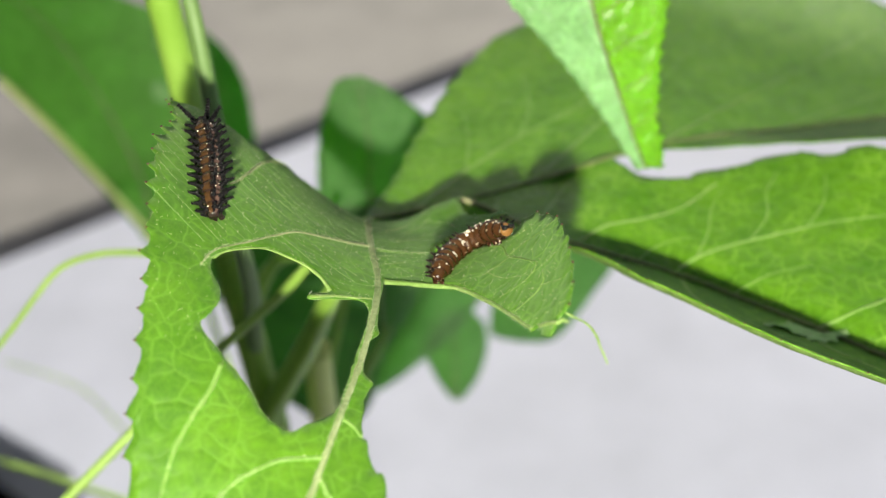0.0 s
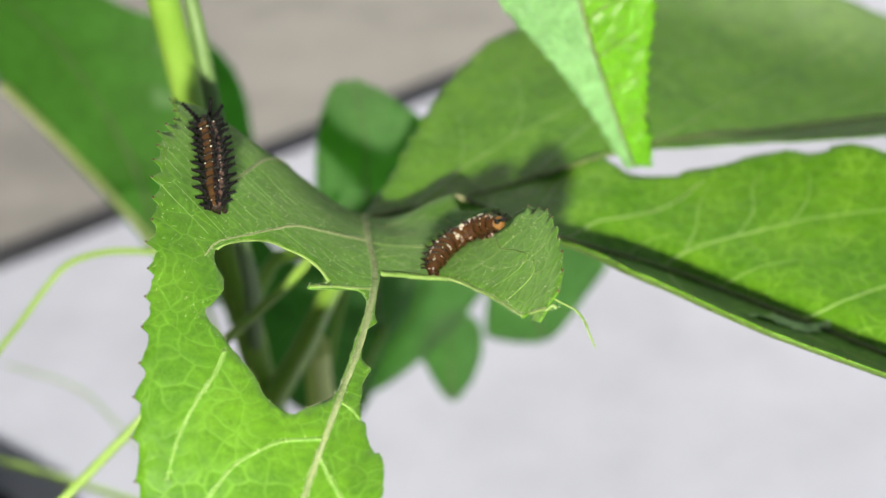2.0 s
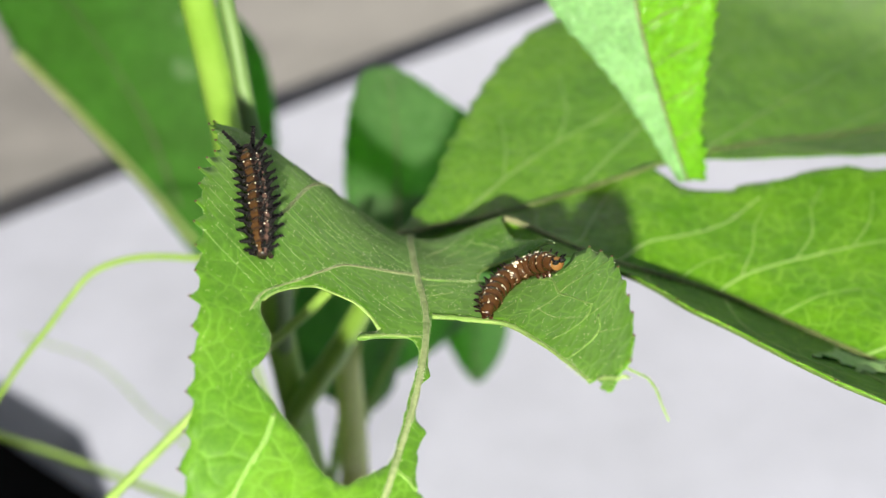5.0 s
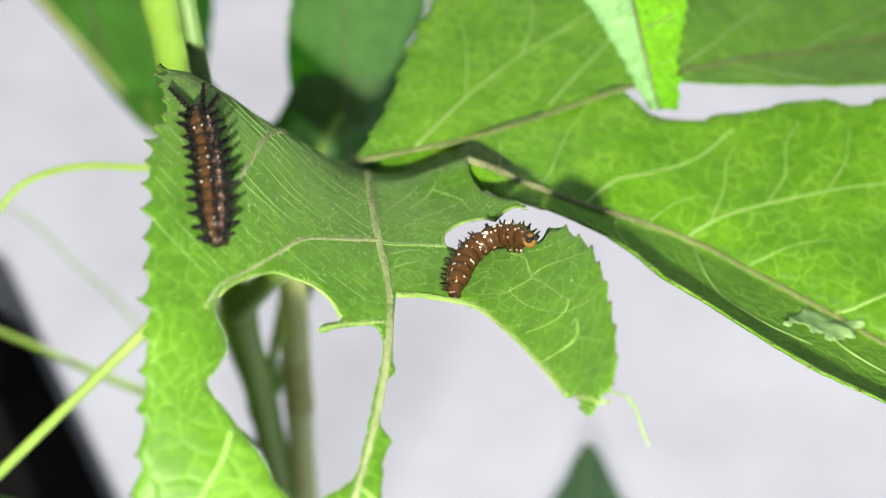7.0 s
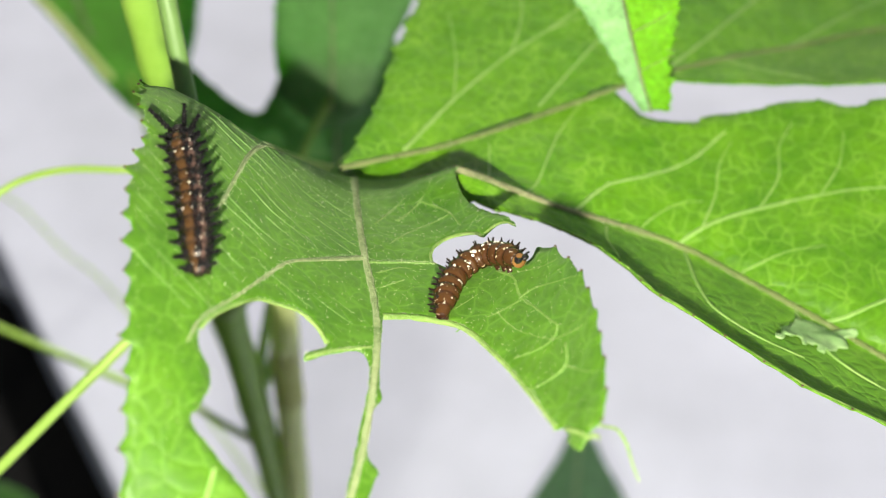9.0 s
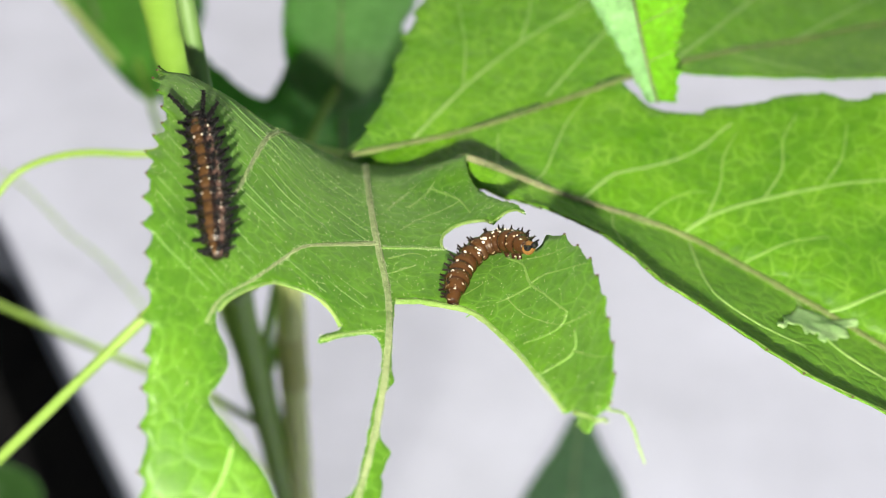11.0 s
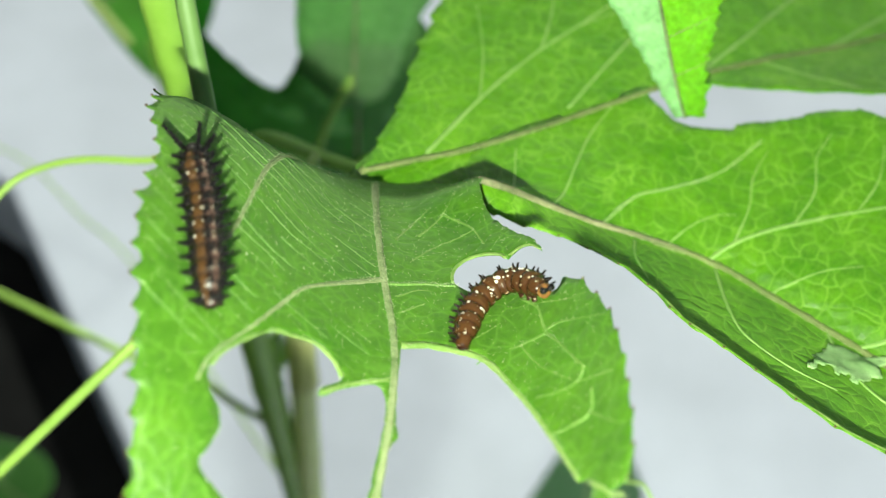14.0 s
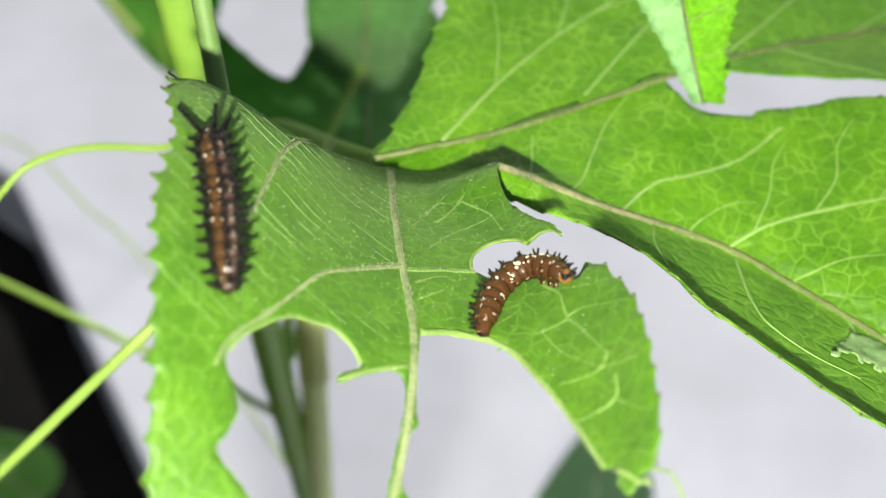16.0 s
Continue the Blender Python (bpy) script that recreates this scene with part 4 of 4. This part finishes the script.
        v.co.z *= 1 - 0.12 * abs(v.co.y)
        v.co *= radius * MM * 0.62
    me = bpy.data.meshes.new("head")
    bm.to_mesh(me)
    bm.free()
    me.materials.append(head_skin)
    me.polygons.foreach_set("use_smooth", [True] * len(me.polygons))
    turn = Matrix((ahead, -side, up)).transposed().to_4x4()
    head = shared("head", me, cat, Matrix.Translation(p + ahead * radius * MM * 0.30) @ turn, "rounded glossy head capsule")
    return cat, head, frames


def horn(head, places, thick, material):
    """Beaded horns on the head: where each stands, where it points and how long it is, in millimetres."""
    for at, way, long in places:
        bm = bmesh.new()
        tube(bm, [Vector((0, 0, long * MM * k / 18)) for k in range(19)], [thick * MM * (1.05 - 0.4 * k / 18) * (1.3 if k % 3 == 0 else 0.8) for k in range(19)], 7)
        for k in range(9):
            z, a = long * MM * (0.25 + 0.08 * k), 2.4 * k
            tube(bm, [Vector((0, 0, z)), Vector((0.9 * math.cos(a), 0.9 * math.sin(a), 0.5)) * thick * 1.7 * MM + Vector((0, 0, z))], (thick * 0.28 * MM, thick * 0.08 * MM), 4)
        me = bpy.data.meshes.new("horn")
        bm.to_mesh(me)
        bm.free()
        me.materials.append(material)
        ob = new("horn", me)
        ob.parent = head
        ob.matrix_basis = pointing(Vector(at) * MM, Vector(way).normalized())


def dark_specks(rnd):
    out = []
    for k in range(12):
        for row in (-17, 16, 52):
            if rnd.random() < 0.3:
                continue
            out.append(((k + 0.5 + rnd.uniform(-0.12, 0.12)) / 12, row + rnd.uniform(-4, 4), 1 if rnd.random() < 0.3 else 0))
        if rnd.random() < 0.7:
            out.append(((k + rnd.uniform(0.1, 0.9)) / 12, rnd.uniform(30, 80), 0))
    return out


def brown_specks(rnd):
    """White flecks in ragged clusters, two or three to a segment, and one large patch."""
    out = [(0.62, 14, 2), (0.585, 20, 2), (0.605, 8, 2), (0.66, 24, 1), (0.70, 8, 1)]
    for k in range(24):
        s, row = rnd.uniform(0.05, 0.97), rnd.gauss(10, 24)
        for j in range(rnd.randint(1, 4)):
            out.append((s + rnd.gauss(0, 0.008), row + rnd.gauss(0, 7), rnd.choice((0, 0, 1))))
    return out


def on_leaf(x, y, lift):
    return (x, y, near_height(x, y) + lift)


dark_cat, dark_head, _ = caterpillar("black spiny caterpillar with brown stripes resting on the leaf", [on_leaf(-5.3, -18.2, 1.4), on_leaf(-5.8, -15, 1.6), on_leaf(-6.5, -11, 1.65), on_leaf(-7.3, -7, 1.65), on_leaf(-8.2, -3.8, 1.6), on_leaf(-8.7, -1.4, 1.6)], 1.55, SKIN_DARK, SPINE, HEAD_BLACK, (32, 66, 94), 1.15, 0.3, dark_specks, 3, radians(14))
horn(dark_head, [((0.0, 0.75, 0.6), (0.85, 0.5, 0.6), 3.1), ((0.0, -0.75, 0.6), (0.85, -0.4, 0.65), 2.2), ((-0.9, -1.2, 0.5), (0.5, -0.95, 0.5), 1.9)], 0.29, SPINE)
brown_cat, brown_head, _ = caterpillar("brown white-speckled spiny caterpillar curled at a bite", [on_leaf(17.5, -11.7, 1.2), on_leaf(18.0, -9.0, 1.35), on_leaf(18.9, -6.0, 1.4), on_leaf(20.6, -3.6, 1.4), on_leaf(22.7, -3.0, 1.4), on_leaf(24.6, -4.6, 1.5), on_leaf(25.8, -6.6, 1.5)], 1.4, SKIN_BROWN, SPINE_BROWN, HEAD_ORANGE, (38, 72, 98), 0.72, 0.19, brown_specks, 8, 0.0, (-1,))
horn(brown_head, [((0.2, 0.5, 0.4), (0.8, 0.5, 0.6), 0.9), ((0.2, -0.5, 0.4), (0.8, -0.5, 0.6), 0.9)], 0.13, SPINE)
eye = ball_mesh("face_spot", 0.46 * MM, HEAD_BLACK, 2)
for y in (-0.42, 0.42):
    ob = new("face_spot", eye)
    ob.parent = brown_head
    ob.location = (0.5 * MM, y * MM, 0.3 * MM)
    tagged(ob, "black face spot")

# ---- hairs and gland tips on the eaten leaf ----
rng = random.Random(12)
bm = bmesh.new()
for k in range(3300):
    if k < 2700:
        x, y = rng.uniform(-12, 31), rng.uniform(-34, 22)
        if inside((x, y), near_hole) or not inside((x, y), near_margin):
            continue
        way = Vector((rng.uniform(-1, 1), rng.uniform(-1, 1), rng.uniform(0.2, 0.9)))
    else:
        q = rng.choice(near_hole if k < 3000 else near_margin)
        x, y = q
        way = Vector((rng.uniform(-1, 1), rng.uniform(-1, 1), rng.uniform(-0.3, 1)))
    p = Vector((x, y, near_height(x, y) + 0.03)) * MM
    tube(bm, [p, p + way.normalized() * rng.uniform(0.1, 0.28) * MM], (0.02 * MM, 0.01 * MM), 3, cap=False)
for line, wide in VEIN_LINES[near_leaf.name] + VEIN_LINES[broad_leaf.name][:4]:
    for k in range(len(line) * (14 if wide > 0.24 else 2 if wide > 0.125 else 1)):
        p = rng.choice(line) + Vector((rng.uniform(-1, 1), rng.uniform(-1, 1), 0.1)) * wide * MM * 1.1
        way = Vector((rng.uniform(-1, 1), rng.uniform(-1, 1), rng.uniform(0.1, 1.0)))
        tube(bm, [p, p + way.normalized() * rng.uniform(0.1, 0.26) * MM], (0.018 * MM, 0.008 * MM), 3, cap=False)
hairs = part("hair", bm, HAIR, near_leaf, "scattered short white hairs")
hairs["kind"] = "stuff"
gland = ball_mesh("gland", 0.16 * MM, TOOTH_TIP, 4)
last = None
for i in range(1, len(near_margin) - 1):
    a, b, c = near_margin[i - 1], near_margin[i], near_margin[i + 1]
    turned = (b - a).cross(c - b) if (b - a).length and (c - b).length else 0
    if turned > 0.09 and (last is None or (b - last).length > 2.0) and (b.x < -9 or b.x > 29):
        last = b
        shared("gland", gland, near_leaf, Matrix.Translation(Vector((b.x, b.y, near_height(b.x, b.y))) * MM))

for i in range(12, len(low_margin) - 1):
    a, b, c = low_margin[i - 1], low_margin[i], low_margin[i + 1]
    if b.y < lerp_table(b.x, MID_X, MID_Y) and (b - a).cross(c - b) > 0.06 and (b - last).length > 3.0:
        last = b
        shared("gland", gland, broad_leaf, Matrix.Translation(Vector((b.x, b.y, low_lobe_height(b.x, b.y))) * MM))

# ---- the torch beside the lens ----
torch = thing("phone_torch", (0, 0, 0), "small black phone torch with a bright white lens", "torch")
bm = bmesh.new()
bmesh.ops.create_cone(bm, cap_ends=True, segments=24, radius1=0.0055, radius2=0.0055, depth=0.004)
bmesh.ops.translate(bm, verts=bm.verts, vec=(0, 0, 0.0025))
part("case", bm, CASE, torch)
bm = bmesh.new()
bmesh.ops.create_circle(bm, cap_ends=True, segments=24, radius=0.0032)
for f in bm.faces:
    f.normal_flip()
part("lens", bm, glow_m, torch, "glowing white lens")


# ---- what moves ----
def motions():
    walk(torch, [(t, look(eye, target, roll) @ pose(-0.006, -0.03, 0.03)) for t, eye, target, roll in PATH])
    rest = brown_head.matrix_basis.copy()
    walk(brown_head, [(t, rest @ pose(0, 0, 0, 0, nod, turn)) for t, nod, turn in ((0, 0, 0), (1.5, 3, -2), (3.5, -1, 2), (6, 2, -3), (7.5, -2, 2), (9, 1, 3), (11.5, 3, -2), (12.5, -2, 1), (13.5, -3, 5), (14.5, 2, 2), (15.2, 3, -3), (16, 0, -1))])
    still = dark_head.matrix_basis.copy()
    walk(dark_head, [(t, still @ pose(0, 0, 0, 0, nod, turn)) for t, nod, turn in ((0, 0, 0), (3.5, 1, -2), (7, -1, 1), (9, 1, 2), (12.5, -1, -1), (16, 0, 1))])


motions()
